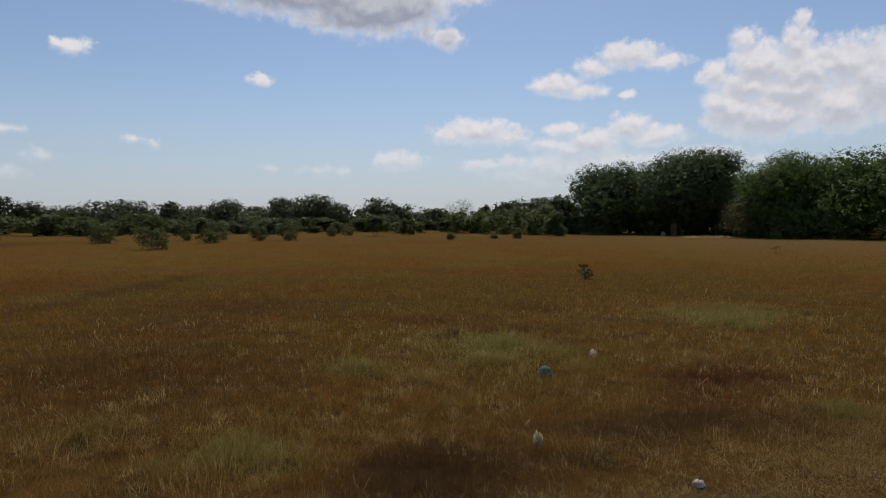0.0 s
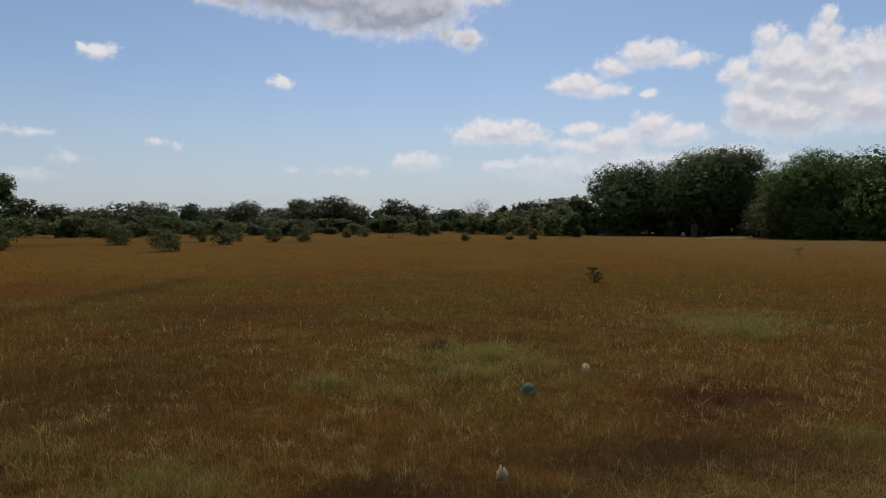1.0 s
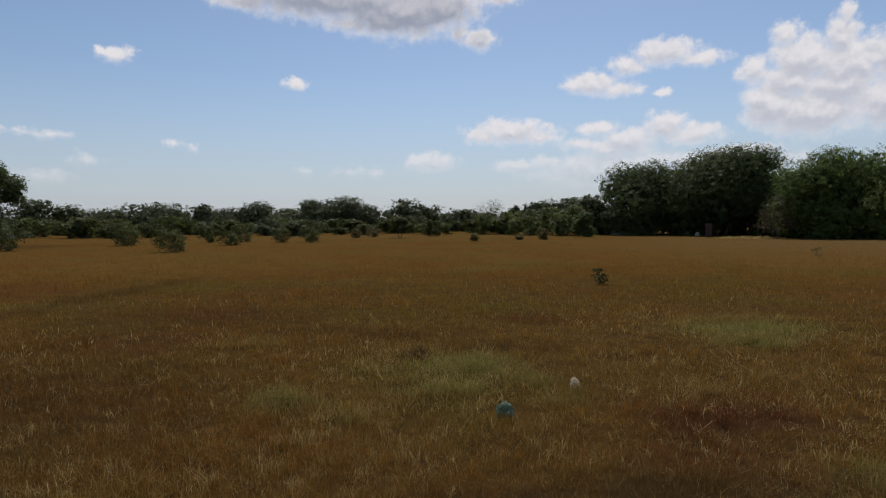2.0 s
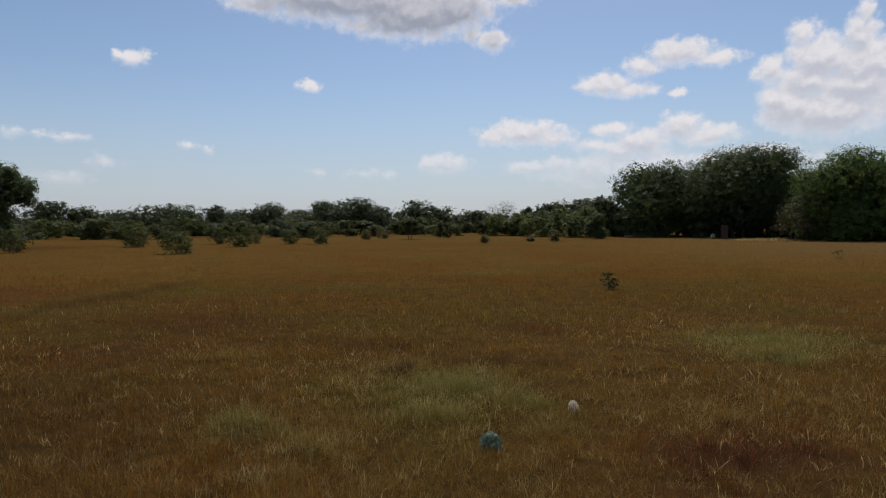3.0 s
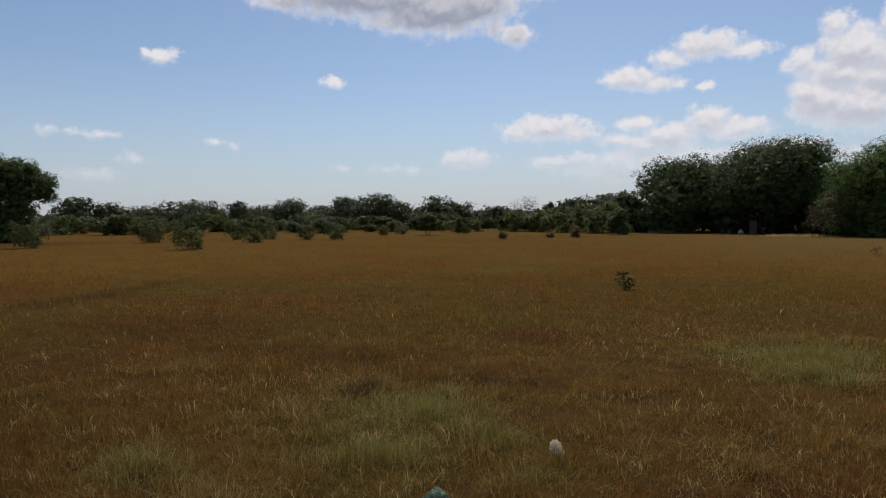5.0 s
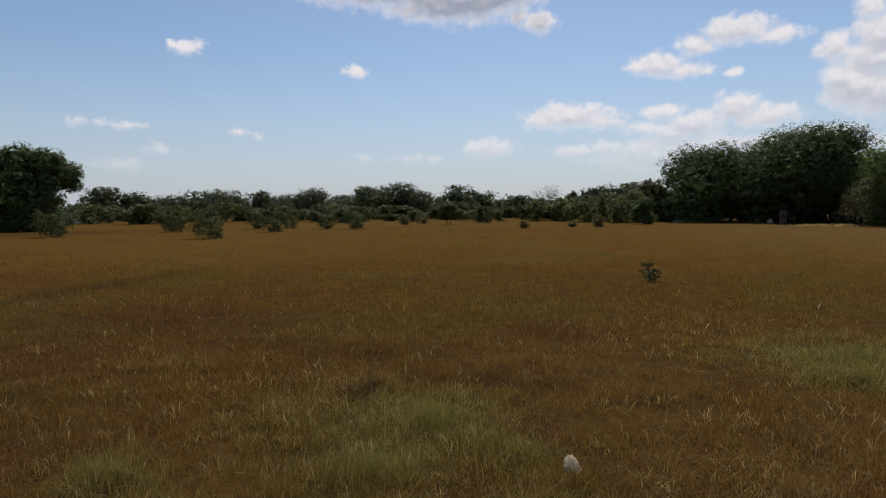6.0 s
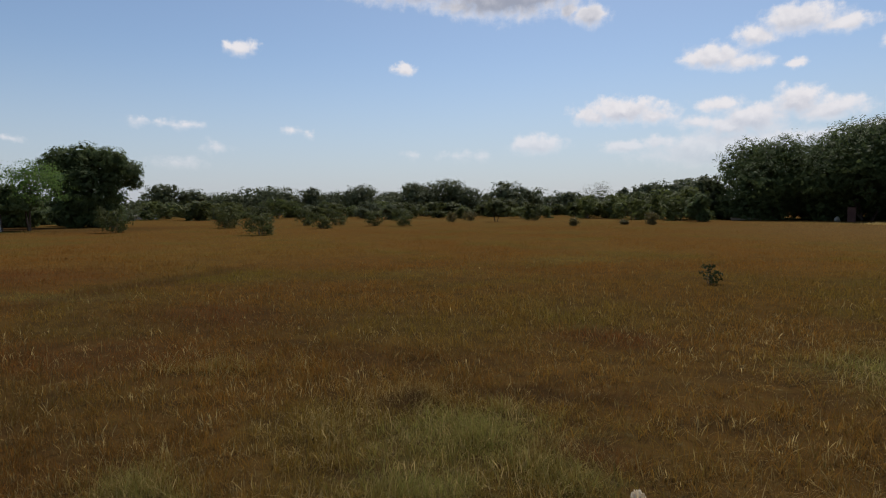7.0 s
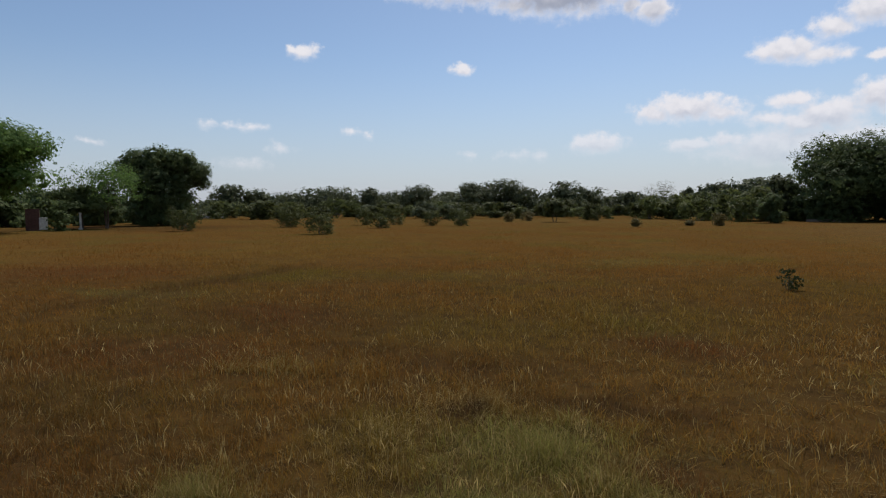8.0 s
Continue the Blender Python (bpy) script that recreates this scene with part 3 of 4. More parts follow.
def make_grass():
    rs = np.random.default_rng(11)
    near, far, stalks = [], [], []

    def grow(count, reach, tall, wide, levels, **more):
        x, y, r = sow(rs, count, reach)
        fine = r < 14 * np.exp(rs.normal(0, 0.35, len(r)))      # blades give way to tufts little by little
        near.append(blades(rs, x[fine], y[fine], r[fine], tall, wide, levels, **more))
        far.append(blades(rs, x[~fine], y[~fine], r[~fine], tall, wide * 0.7, 1, lean=0.9))

    grow(385000, 120, 0.088, 0.0007, 2, lean=0.75)
    grow(96000, 30, 0.130, 0.0005, 3, lean=0.55, profile=[0.5, 0.4, 1.2])
    for x, y, rx, ry, amount in [g for g in GREEN + STRAW[4:] if g[1] < 12 and abs(g[0]) < 12]:        # taller feathery stands
        k = int(3600 * math.sqrt(rx * ry) * amount) + 24
        a, d = rs.uniform(0, 2 * np.pi, k // 12), np.abs(rs.normal(0, 0.75, k // 12))
        root = rs.integers(0, k // 12, k)
        gx, gy = x + (rx * d * np.cos(a))[root] + rs.normal(0, 0.05, k), y + (ry * d * np.sin(a))[root] + rs.normal(0, 0.05, k)
        near.append(blades(rs, gx, gy, np.hypot(gx - 0.7, gy - 2.0), 0.150, 0.0006, 3, lean=0.85))
        some = rs.random(k) < 0.30
        stalks.append(blades(rs, gx[some] + rs.normal(0, 0.05, some.sum()), gy[some] + rs.normal(0, 0.05, some.sum()), np.hypot(gx[some] - 0.7, gy[some] - 2.0), 0.135, 0.0008, 3, lean=1.1))
    for count, tall, lean, profile in ((72000, 0.070, 1.3, None), (17000, 0.108, 0.6, [0.6, 0.5, 1.4])):
        x, y, r = sow(rs, count, 30)
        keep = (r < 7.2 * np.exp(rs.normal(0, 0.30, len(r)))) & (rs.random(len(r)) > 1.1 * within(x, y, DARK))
        stalks.append(blades(rs, x[keep], y[keep], r[keep], tall, 0.0008, 3, lean=lean, profile=profile))
    t = rs.random(1600)              # pale tall fringe before the grove
    x, y = 24.3 + 3.4 * t + rs.normal(0, 0.2, 1600), 58.8 - 1.6 * t + rs.normal(0, 0.5, 1600)
    stalks.append(blades(rs, x, y, np.hypot(x, y), 0.30, 0.01, 2, lean=0.6))
    for store, mat, label in ((stalks, STALK, "thin pale dry stalks scattered through the meadow"), (near, GRASS, "ankle-high dry russet and tan meadow grass with greener patches"),
                              (far, GRASS_TUFT, "dry tawny meadow grass running to the far trees")):
        base, vs, qs, ts = 0, [], [], []
        for v, q, t in store:
            vs.append(v), qs.append(np.zeros((0, 4), int) if q is None else q + base), ts.append(t + base)
            base += len(v)
        ob = new("grass", mesh_of("grass", np.concatenate(vs), np.concatenate(qs), np.concatenate(ts), mat))
        tagged(ob, label, "grass", kind="stuff")


make_grass()

# ---------------------------------------------------------------- trees of the grove
EDGE = "grove at the field edge"
make_tree("tree", 22.5, 76.9, 9.5, 6.44, 21, LEAF_DARK, 66000, 0.155, low=0.0, nlobes=46, stems=3, spread=0.3, clump=9, label="dense dark green broadleaf tree with foliage down to the ground", group=EDGE)
make_tree("tree", 29.3, 71.5, 10.2, 7.1, 222, LEAF_DARK, 78000, 0.145, low=0.24, nlobes=54, stems=3, spread=0.3, clump=9, label="broad domed dark green tree, the tallest of the grove", group=EDGE)
make_tree("tree", 33.6, 58.5, 8.49, 5.45, 23, LEAF_GREEN, 62000, 0.135, low=0.0, nlobes=40, stems=3, spread=0.28, clump=10, label="feathery fresh green tree with a full bushy crown", group=EDGE)
make_tree("tree", 38.1, 52.3, 8.26, 5.65, 24, LEAF_GREEN, 50000, 0.14, low=0.0, nlobes=40, stems=3, spread=0.28, clump=10, label="feathery fresh green tree with a rounded crown", group=EDGE)
make_tree("tree", 44.0, 47.2, 8.37, 5.65, 25, LEAF_GREEN, 14000, 0.3, low=0.10, nlobes=22, stems=3, label="green tree at the end of the grove", group=EDGE)
make_tree("tree", 33.2, 81.1, 7.92, 6.21, 26, LEAF_DARK, 12000, 0.34, low=0.02, nlobes=26, stems=2, label="dark tree in the shade behind the grove", group=EDGE)
make_tree("tree", 42.3, 67.5, 7.7, 6.78, 27, LEAF_DARK, 12000, 0.34, low=0.02, nlobes=26, stems=2, label="dark tree in the shade behind the grove", group=EDGE)
make_tree("tree", 36.0, 73.0, 7.4, 4.6, 29, LEAF_DARK, 12000, 0.30, low=0.02, nlobes=24, stems=2, label="dark tree in the shade behind the grove", group=EDGE)
make_tree("shrub", 28.2, 56.8, 4.4, 1.9, 28, LEAF_DRY, 2200, 0.09, low=0.12, nlobes=9, stems=5, spread=0.3, clump=8, trunk=0.018, bark=TWIG,
          label="withered brown bush with bare twigs among green trees", category="shrub", foliage="foliage")

for i, (x, y, h, r) in enumerate([(17.4, 80.5, 2.71, 2.49), (22.5, 81.7, 3.18, 2.94), (27.6, 78.3, 3.4, 3.16), (30.4, 76.0, 3.18, 2.94), (33.8, 68.1, 3.4, 2.94), (36.1, 63.0, 3.18, 2.71), (40.0, 57.9, 3.18, 2.94), (18.9, 75.0, 2.03, 1.81), (26.1, 72.3, 2.26, 2.26), (32.9, 63.2, 2.49, 2.03), (36.1, 54.9, 2.03, 2.03)]):
    make_tree("shrub", x, y, h, r, 240 + i, LEAF_DARK, 3800, 0.26, low=0.02, nlobes=14, stems=3, label="dark undergrowth bush in the shade of the grove", category="shrub",
              group="undergrowth of the grove", foliage="foliage")

# ---------------------------------------------------------------- trees by the gateway
GATE = "trees by the gateway"
rs = np.random.default_rng(3)
umbrella = []                       # wide overhanging top on a narrower body: across, height, size
for u, z, size in [(-2.4, 6.7, 1.4), (-0.4, 7.0, 1.5), (1.6, 6.7, 1.5), (-3.2, 5.7, 1.5), (-1.2, 5.9, 1.7), (0.9, 5.9, 1.7), (3.0, 5.5, 1.5), (-2.8, 4.5, 1.4), (-0.8, 4.6, 1.8), (1.3, 4.5, 1.6),
                   (3.4, 4.3, 1.0), (-2.2, 3.2, 1.5), (-0.2, 3.2, 1.8), (1.6, 3.1, 1.3), (-2.0, 1.8, 1.4), (0.0, 1.8, 1.7), (1.6, 1.7, 1.2), (-1.4, 0.8, 1.3), (0.6, 0.8, 1.4), (1.8, 0.8, 1.0)]:
    for depth in (-1, 1):
        d = depth * rs.uniform(0.3, 1.0) * (3.6 - abs(u)) * 0.6
        umbrella.append((0.76 * u - 0.65 * d, 0.65 * u + 0.76 * d, z + rs.uniform(-0.15, 0.15), size, size, size * 0.75))
make_tree("tree", -44.6, 51.8, 8.1, 4.9, 31, LEAF_DARK, 44000, 0.15, low=0.12, lobes=umbrella, stems=3, spread=0.24, clump=9, label="tall dark green tree with a broad overhanging crown", group=GATE)
make_tree("tree", -42.9, 43.2, 5.5, 4.2, 32, LEAF_BRIGHT, 6000, 0.12, low=0.52, core=60, nlobes=16, stems=2, spread=0.5, clump=14, label="light airy tree with a thin lacy crown", group=GATE)
make_tree("tree", -43.2, 33.2, 8.6, 5.2, 33, LEAF_BRIGHT, 46000, 0.14, flat=0.6, low=0.30, nlobes=36, stems=1, spread=0.24, clump=10, label="large bright green spreading tree", group=GATE)
make_tree("tree", -43.4, 41.4, 3.7, 2.5, 34, LEAF_DARK, 9000, 0.15, low=0.40, nlobes=14, stems=1, flat=0.5, label="small dark flat-topped tree", group=GATE)
make_tree("shrub", -41.2, 37.4, 1.6, 1.0, 35, LEAF_DARK, 3200, 0.11, low=0.05, nlobes=10, stems=4, bark=TWIG, label="rounded dark bush before a red-brown wall", category="shrub", foliage="foliage")
for i, (x, y, h, r) in enumerate([(-60, 58, 3.4, 3.8), (-64, 53, 3.8, 4.2), (-66, 47, 3.6, 4.2), (-67, 41, 3.6, 4.0), (-64, 34, 3.8, 4.0)]):
    make_tree("shrub", x, y, h, r, 260 + i, LEAF_DARK, 4200, 0.34, low=0.02, nlobes=18, stems=3, label="dusty green thicket bush behind the gateway trees", category="shrub", group="thicket behind the gateway", foliage="foliage")
make_tree("shrub", -52.0, 50.0, 2.6, 2.4, 36, LEAF_DARK, 5000, 0.22, low=0.02, nlobes=14, stems=3, label="dull green bush in shade under the trees", category="shrub", foliage="foliage")
make_tree("shrub", -50.5, 55.0, 2.6, 2.2, 37, LEAF_DARK, 5000, 0.22, low=0.02, nlobes=14, stems=3, label="dull green bush in shade under the trees", category="shrub", foliage="foliage")
make_tree("shrub", -55.0, 43.0, 3.0, 2.6, 38, LEAF_DARK, 5000, 0.22, low=0.02, nlobes=14, stems=3, label="dull green bush in shade under the trees", category="shrub", foliage="foliage")

# ---------------------------------------------------------------- far line of trees: x, y, height, half width
FAR = [(-91, 120, 7.5, 5.7), (-87, 124, 6.7, 3.6), (-87, 136, 6.0, 7.6), (-80, 146, 7.5, 9.5), (-68, 147, 7.5, 3.8), (-74, 177, 6.9, 7.3), (-52, 143, 7.5, 6.5),
       (-61, 193, 7.2, 7.6), (-44, 161, 8.8, 7.1), (-36, 163, 9.6, 7.1), (-29, 160, 7.2, 4.6), (-13, 116, 6.6, 4.1), (-9, 127, 5.7, 4.2), (-4, 143, 5.0, 4.0),
       (0, 133, 4.8, 3.1), (11, 152, 6.5, 2.0), (12, 122, 6.0, 3.0), (14, 112, 6.2, 2.8), (17.5, 112, 6.4, 3.0), (15.6, 91, 5.4, 2.8), (15.6, 81, 5.4, 2.8)]
for i, (x, y, h, r) in enumerate(FAR):
    make_tree("tree", x, y, h * 1.0, r * 1.08, 50 + i, LEAF_FAR, int(min(10000, max(2400, 140 * r * h))), 0.30, low=0.03, nlobes=26, stems=1, spread=0.42, clump=6, core=6,
              label="dusty green bushy tree in a far tree line", group="far tree line")
make_tree("tree", 6.4, 203, 10.0, 6.2, 90, LEAF_PALE, 3000, 0.2, low=0.2, nlobes=18, stems=2, spread=0.5, clump=4, core=400, bark=TWIG,
          label="nearly bare pale tree rising over the far tree line", group="far tree line")


def make_woodland():
    """Woods that close the view all round, too far off to tell tree from tree."""
    rs = np.random.default_rng(77)
    lobes = []
    for i in range(1700):
        ahead = i % 2
        a, d = (rs.uniform(-1.05, 0.5) if ahead else rs.uniform(0.5, 5.23)), rs.uniform(175, 270)
        h = rs.uniform(4.0, 6.2) if ahead else rs.uniform(2.0, 5.6)
        lobes.append((d * math.sin(a), d * math.cos(a), h * 0.5, rs.uniform(3, 7), rs.uniform(3, 7), h * 0.55))
    v, q = leaves(rs, lobes, 70000, 1.0, 0.9, 14, 0.35)
    tagged(new("woodland", mesh_of("woodland", v, q, None, LEAF_FAR)), "far low dusty green woodland closing the horizon", "woodland", kind="stuff")


make_woodland()

# ---------------------------------------------------------------- scrub along the far side of the field
rs = random.Random(9)
kinds = [make_tree("shrub", 40 + 6 * k, -90, 2.3 + 0.25 * k, 1.9 + 0.2 * k, 140 + k, (LEAF_SCRUB, LEAF_FAR, LEAF_SCRUB, LEAF_YELLOW)[k], 1500, 0.21, low=0.05, nlobes=12, stems=3, spread=0.35, clump=12,
                   trunk=0.03, bark=TWIG, label="grey-green bush in the scrub along the far field edge", category="shrub", group="scrub along the field", foliage="foliage") for k in range(4)]
for i in range(76):
    a = radians(-46 + 58 * (i + rs.random()) / 76)
    d = rs.uniform(88, 128) if a > radians(-32) else rs.uniform(96, 140)
    s = rs.uniform(0.55, 1.1)
    m = Matrix.LocRotScale((d * math.sin(a), d * math.cos(a), 0), Euler((0, 0, rs.uniform(0, 6.28))), None)
    made = copy_thing(rs.choice(kinds), m)
    made.scale = (s * rs.uniform(0.9, 1.7), s * rs.uniform(0.9, 1.5), s * rs.uniform(0.8, 1.15))

for x, y, s in [(5.5, 86, 1.1), (8.2, 83, 1.2), (10.8, 81, 1.25), (13.6, 77, 1.3), (7.4, 78, 0.9), (11.6, 74, 0.9), (2.2, 88, 1.1)]:
    made = copy_thing(kinds[3], pose(x, y, 0, 0, 0, x * 50))
    made.scale = (s, s, s)
    tagged(made, "yellow-green bush beside the grove")

# ---------------------------------------------------------------- shrubs in the field: x, y, height, half width
SHRUBS = [(-31.1, 39.4, 1.8, 1.4), (-28.5, 49.2, 1.85, 1.6), (-18.1, 37.1, 1.5, 1.15), (-24.4, 55.8, 1.8, 0.85), (-19.1, 48.2, 1.2, 0.95), (-21.7, 57.0, 1.65, 1.1),
          (-17.1, 54.8, 1.45, 0.85), (-14.2, 54.4, 1.65, 1.15), (-13.2, 70.2, 1.1, 0.75), (-12.2, 75.5, 1.2, 1.0), (-4.4, 76.7, 2.2, 1.4), (0.7, 55.5, 0.7, 0.45),
          (3.9, 89.2, 2.2, 1.6), (5.0, 58.2, 0.45, 0.42), (7.3, 57.9, 1.2, 0.7)]
def vase_lobes(rs, height, radius, count=13):
    """Lobes of a shrub that opens upwards from bare stems."""
    out = []
    for i in range(count):
        t = (i + rs.random()) / count
        a = i * 2.4 + rs.uniform(-0.5, 0.5)
        reach = radius * (0.30 + 0.52 * math.sin(math.pi * (0.2 + 0.55 * t))) * (0.35 + 0.65 * rs.random())
        size = radius * rs.uniform(0.26, 0.42)
        out.append((math.cos(a) * reach, math.sin(a) * reach, height * (0.13 + 0.70 * t), size, size, size * 0.9))
    return out


for i, (x, y, h, r) in enumerate(SHRUBS):
    olive = h < 1.3 and y > 50
    make_tree("shrub", x, y, h * 1.05, r * 1.08, 100 + i, LEAF_OLIVE if olive else LEAF_SCRUB, int(700 + 750 * h * r), 0.10, lobes=vase_lobes(random.Random(300 + i), h, r), low=0.10, stems=6, spread=0.19,
              clump=7, shell=0.2, trunk=0.024, bark=TWIG, label="olive-brown thorny shrub standing in dry grass" if olive else "grey-green thorny shrub standing in dry grass", category="shrub", group="shrubs in the field", foliage="foliage")
make_tree("shrub", 13.0, 68.2, 2.9, 1.55, 130, LEAF_DARK, 7000, 0.11, low=0.03, nlobes=16, stems=4, label="compact dark green bush beside the grove", category="shrub", foliage="foliage")
make_tree("shrub", -7.9, 69.1, 2.4, 1.6, 131, LEAF_SCRUB, 3200, 0.15, low=0.35, nlobes=12, stems=4, bark=BARK, label="small umbrella-shaped bush on bare dark stems", category="shrub", foliage="foliage")
make_tree("sapling", 4.08, 17.0, 0.53, 0.25, 132, LEAF_SAPLING, 210, 0.055, low=0.12, nlobes=7, stems=4, spread=0.06, clump=9, trunk=0.02, bark=TWIG,
          label="small green sapling alone in the dry grass", category="sapling", foliage="foliage")
make_tree("shrub", 16.5, 29.0, 0.5, 0.35, 134, LEAF_OLIVE, 90, 0.06, low=0.1, nlobes=6, stems=4, spread=0.1, clump=8, trunk=0.02, bark=TWIG,
          label="sparse brown weed clump standing above the grass", category="shrub", foliage="foliage")


# ---------------------------------------------------------------- built things
def box_bm(sx, sy, sz, x=0, y=0, z=0, bevel=0.01, bm=None):
    """A bevelled block that stands at z."""
    bm = bm or bmesh.new()
    made = bmesh.ops.create_cube(bm, size=1, matrix=Matrix.Translation((x, y, z + sz / 2)) @ Matrix.Diagonal((sx, sy, sz, 1)))
    if bevel:
        edges = list({e for v in made["verts"] for e in v.link_edges})
        bmesh.ops.bevel(bm, geom=edges, offset=bevel, segments=1, affect="EDGES")
    return bm


def brick_stack(name, x, y, turn, wide, deep, tall, label, category, cap):
    """A pier of laid brick courses with a cap slab; each course is set a little off the next."""
    rr = random.Random(int(x * 10))
    root = new(name)
    root.matrix_world = pose(x, y, 0, 0, 0, turn)
    bm = bmesh.new()
    rows, across = int(tall / 0.085), max(2, round(wide / 0.24))
    for k in range(rows):
        for j in range(across):
            w = wide / across
            off = (0.5 if k % 2 else 0) * w * 0.5
            bx = -wide / 2 + w * (j + 0.5) + (off if j < across - 1 else 0)
            box_bm(w - 0.012, deep - rr.uniform(0, 0.015), 0.073, bx * 0.97, rr.uniform(-0.008, 0.008), k * 0.085 - 0.05, 0.004, bm)
    box_bm(wide * 0.94, deep * 0.93, rows * 0.085, 0, 0, -0.06, 0, bm)
    part_bm("masonry", bm, BRICK, root)
    if cap:
        part_bm("cap", box_bm(wide + 0.1, deep + 0.1, 0.07, 0, 0, rows * 0.085 - 0.05, 0.012), CONCRETE, root, "pale concrete cap slab")
    return tagged(root, label, category)


brick_stack("wall", -44.15, 37.6, 49, 0.95, 0.4, 1.8, "red-brown brick wall stub beside the gateway", "wall", False)
brick_stack("pillar", 26.0, 66.6, -21, 0.7, 0.5, 1.5, "weathered red-brown brick pillar under dark trees", "pillar", False)

board = new("sign_board")
board.matrix_world = pose(-43.0, 37.6, 0, -4, 0, 49)
part_bm("panel", box_bm(0.56, 0.03, 0.95, 0, 0, 0.10, 0.006), WHITEWASH, board)
for px in (-0.22, 0.22):
    part_bm("leg", box_bm(0.05, 0.04, 0.7, px, 0.036, -0.1, 0.004), TWIG, board)
tagged(board, "blank whitish board leaning at a brick wall", "board")

post = new("gate_post")
post.matrix_world = pose(-42.5, 40.4, 0, 0, 0, 46)
part_bm("shaft", box_bm(0.15, 0.15, 1.40, 0, 0, -0.1, 0.02), WHITEWASH, post)
part_bm("head", box_bm(0.22, 0.22, 0.10, 0, 0, 1.303, 0.02), WHITEWASH, post)
part_bm("footing", box_bm(0.30, 0.30, 0.16, 0, 0, -0.04, 0.02), CONCRETE, post, "grey concrete footing")
tagged(post, "whitewashed square gate post in the grass", "post")


def make_low_wall(x, y, turn, long, tall, label, mat=CONCRETE):
    root = new("low_wall")
    root.matrix_world = pose(x, y, 0, 0, 0, turn)
    part_bm("body", box_bm(long, 0.25, tall + 0.1, 0, 0, -0.1, 0.02), mat, root)
    part_bm("coping", box_bm(long + 0.06, 0.33, 0.06, 0, 0, tall + 0.002, 0.015), mat, root)
    tagged(root, label, "wall")


make_low_wall(-70.5, 89.5, 38, 3.4, 0.62, "distant low pale wall at the field edge")
make_low_wall(-84.0, 99.0, 40, 6.0, 0.62, "distant low pale wall at the field edge")

make_low_wall(18.8, 74.2, -13, 3.0, 0.18, "very low dusty brown wall in shade at the edge of the grove", PLASTER)


# ---------------------------------------------------------------- litter in the near grass
def crumpled(name, x, y, sx, sy, sz, seed, mat, label, category, turn=0, tilt=0, sharp=0.35, peak=0.0):
    """A thin crumpled body with folds, sagging on to the ground."""
    bm = bmesh.new()
    bmesh.ops.create_icosphere(bm, subdivisions=5, radius=1)
    for v in bm.verts:
        p = v.co.normalized()
        fold = 1 - abs(noise.noise(p * 1.7 + Vector((seed, 0, 0)))) * 2
        fine = 1 - abs(noise.noise(p * 4.6 + Vector((0, seed, 0)))) * 2
        r = 1 + sharp * (0.55 * fold + 0.28 * fine - 0.45) + 0.03 * noise.noise(p * 14)
        q = p * r
        waist = 1 - peak * max(0.0, q.z + 0.3)
        q.x, q.y = q.x * waist, q.y * waist
        if q.z < -0.4:
            q.z = -0.4 + (q.z + 0.4) * 0.15
            q.x, q.y = q.x * 1.12, q.y * 1.12
        v.co = Vector((q.x * sx, q.y * sy, (q.z + 0.46) * sz))
    for f in bm.faces:
        f.smooth = True
    ob = part_bm(name, bm, mat)
    ob.matrix_world = pose(x, y, 0.005, tilt, 0, turn)
    return tagged(ob, label, category)


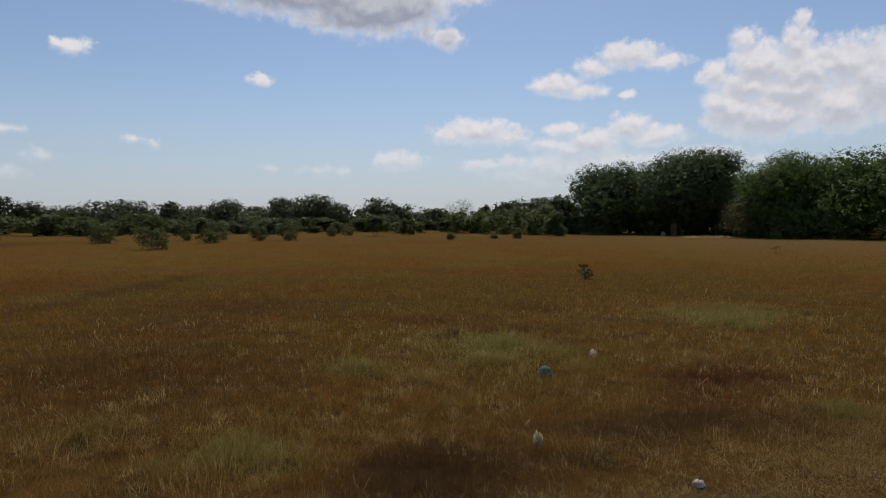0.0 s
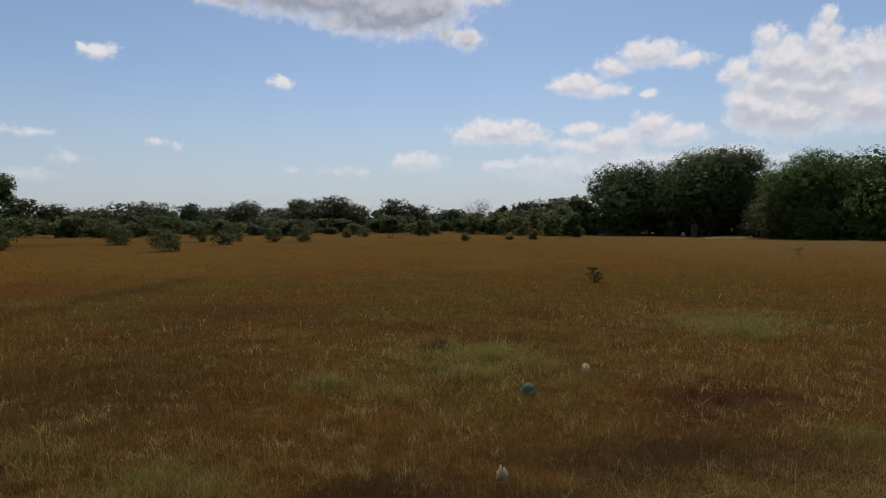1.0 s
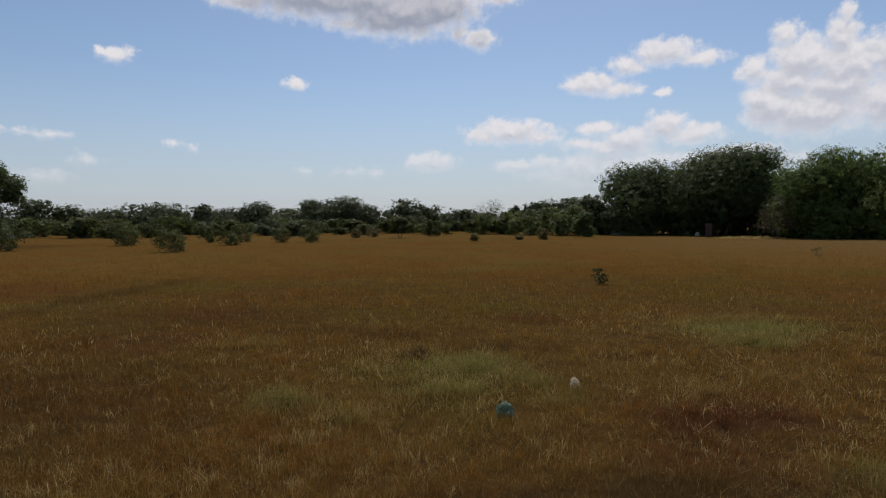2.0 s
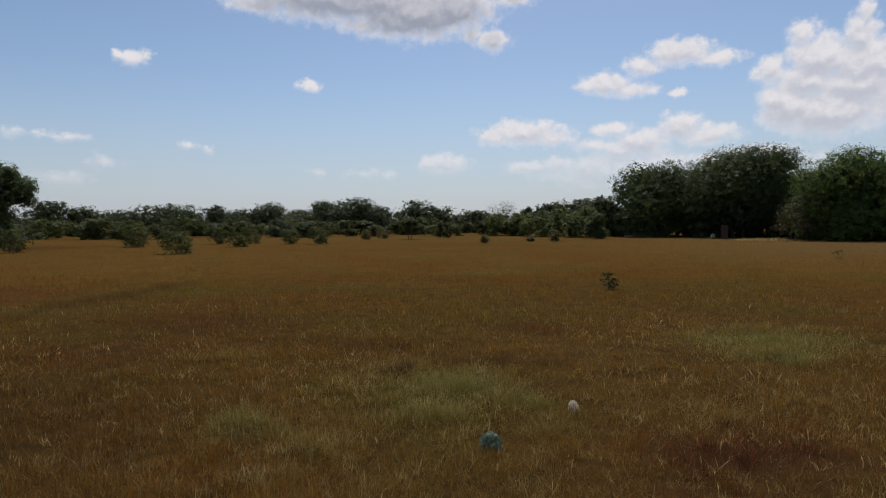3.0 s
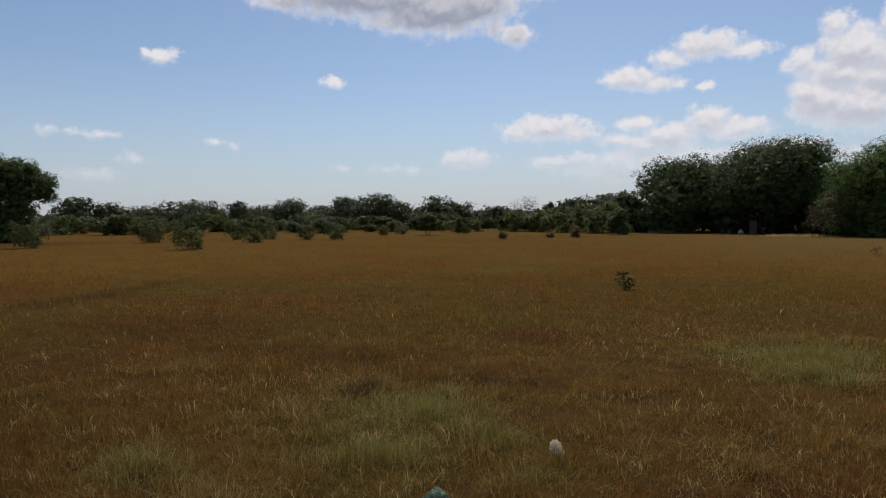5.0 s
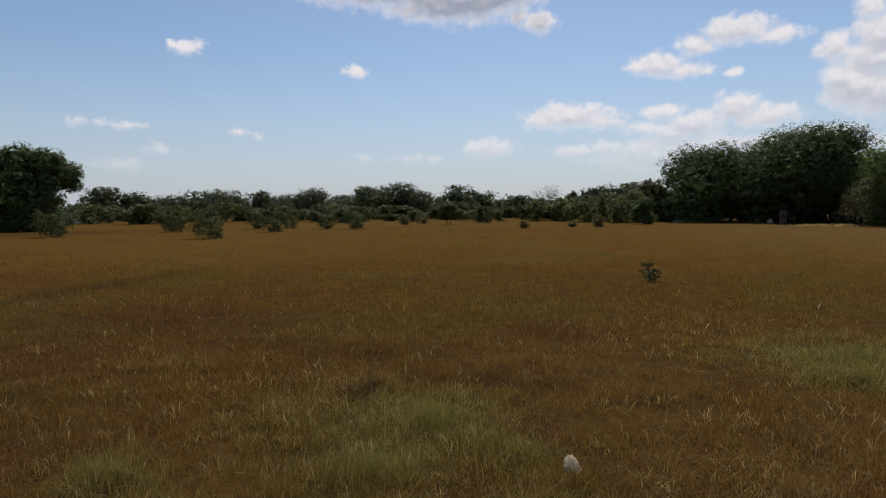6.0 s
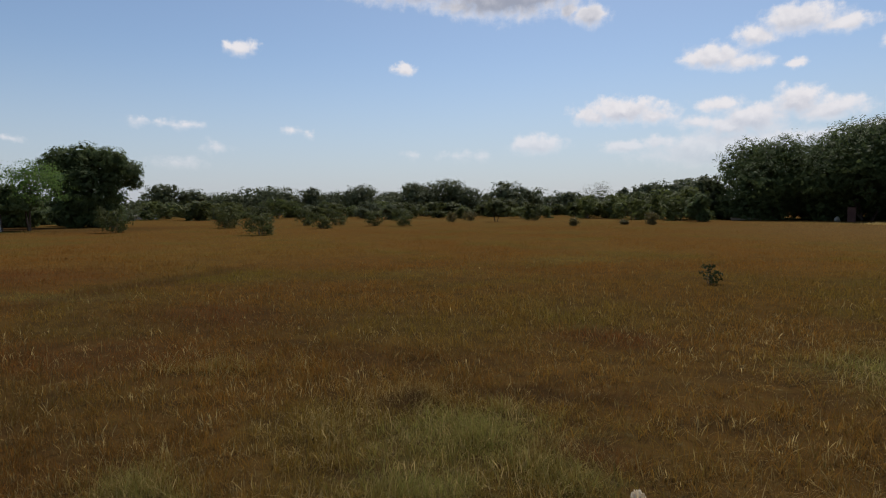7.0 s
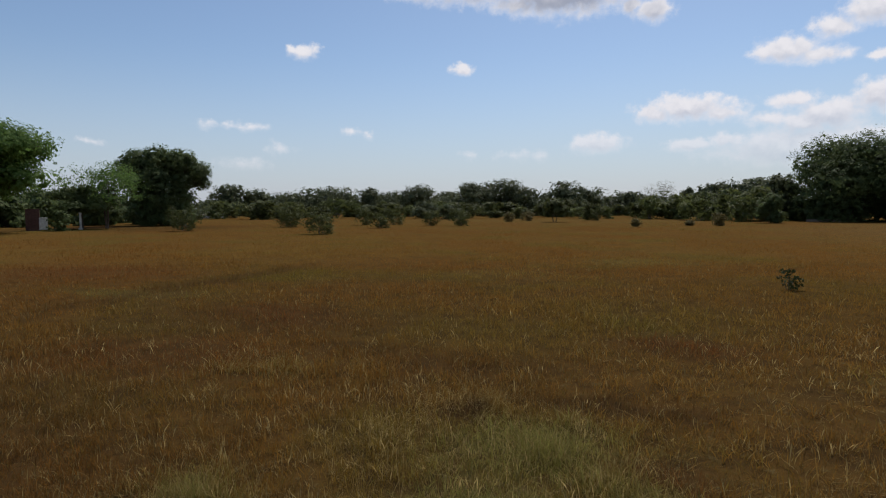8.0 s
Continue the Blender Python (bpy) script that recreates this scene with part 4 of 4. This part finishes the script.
crumpled("plastic_bag", 0.69, 4.24, 0.030, 0.028, 0.066, 3, SOILED_PLASTIC, "small crumpled dirty white plastic bag caught in dry grass", "litter", 20, -12, 1.35)
crumpled("plastic_bag", 1.79, 6.95, 0.045, 0.040, 0.076, 8, WHITE_PLASTIC, "rounded dirty white plastic bag lying in grass", "litter", 70, -10, 1.2, 0.05)
crumpled("plastic_bag", 1.06, 6.13, 0.080, 0.072, 0.086, 5, TEAL_PLASTIC, "crumpled teal plastic bag lying in grass", "litter", 0, -5, 0.75, 0.16)
crumpled("stone", 1.58, 3.60, 0.034, 0.025, 0.026, 9, STONE, "small pale stone on flattened straw", "stone", 10, 0, 0.9)


crumpled("sack", 25.4, 68.2, 0.26, 0.22, 0.30, 12, WHITE_PLASTIC, "bulging whitish sack standing beside the brick pillar", "sack", 30, 0, 0.4)


def make_straw():
    """Flattened stalks lying over the trampled patches."""
    rs = np.random.default_rng(15)
    spots_at = np.array([(1.5, 3.35, 0.5, 0.16, 1900), (2.4, 3.75, 0.5, 0.22, 2300), (3.2, 4.3, 0.5, 0.26, 1300), (3.2, 7.1, 0.9, 0.4, 700), (0.4, 7.4, 0.8, 0.6, 250), (4.5, 9.5, 1.2, 0.8, 350), (4.2, 11.4, 0.7, 0.9, 300)])
    x, y = [np.concatenate([rs.normal(s[k], s[k + 2], int(s[4])) for s in spots_at]) for k in (0, 1)]
    v, q, t = blades(rs, x, y, np.hypot(x - 0.7, y - 2), 0.120, 0.0012, 3, lean=2.6)
    tagged(new("straw", mesh_of("straw", v, q, t, STALK)), "loose pale straw stalks lying flat on the grass", "straw", kind="stuff")


make_straw()


def make_sprigs():
    """Grass grown up round the litter."""
    rs = np.random.default_rng(19)
    k = 380
    x = np.concatenate([lx + rs.normal(0, 0.07, k) for lx, ly, lr in LITTER[:3]])
    y = np.concatenate([ly - 0.12 + rs.normal(0, 0.06, k) for lx, ly, lr in LITTER[:3]])
    v, q, t = blades(rs, x, y, np.hypot(x - 0.7, y - 2), 0.125, 0.0010, 3, lean=0.6)
    tagged(new("grass", mesh_of("grass", v, q, t, GRASS)), "dry grass grown up round the litter", "grass", kind="stuff")


make_sprigs()
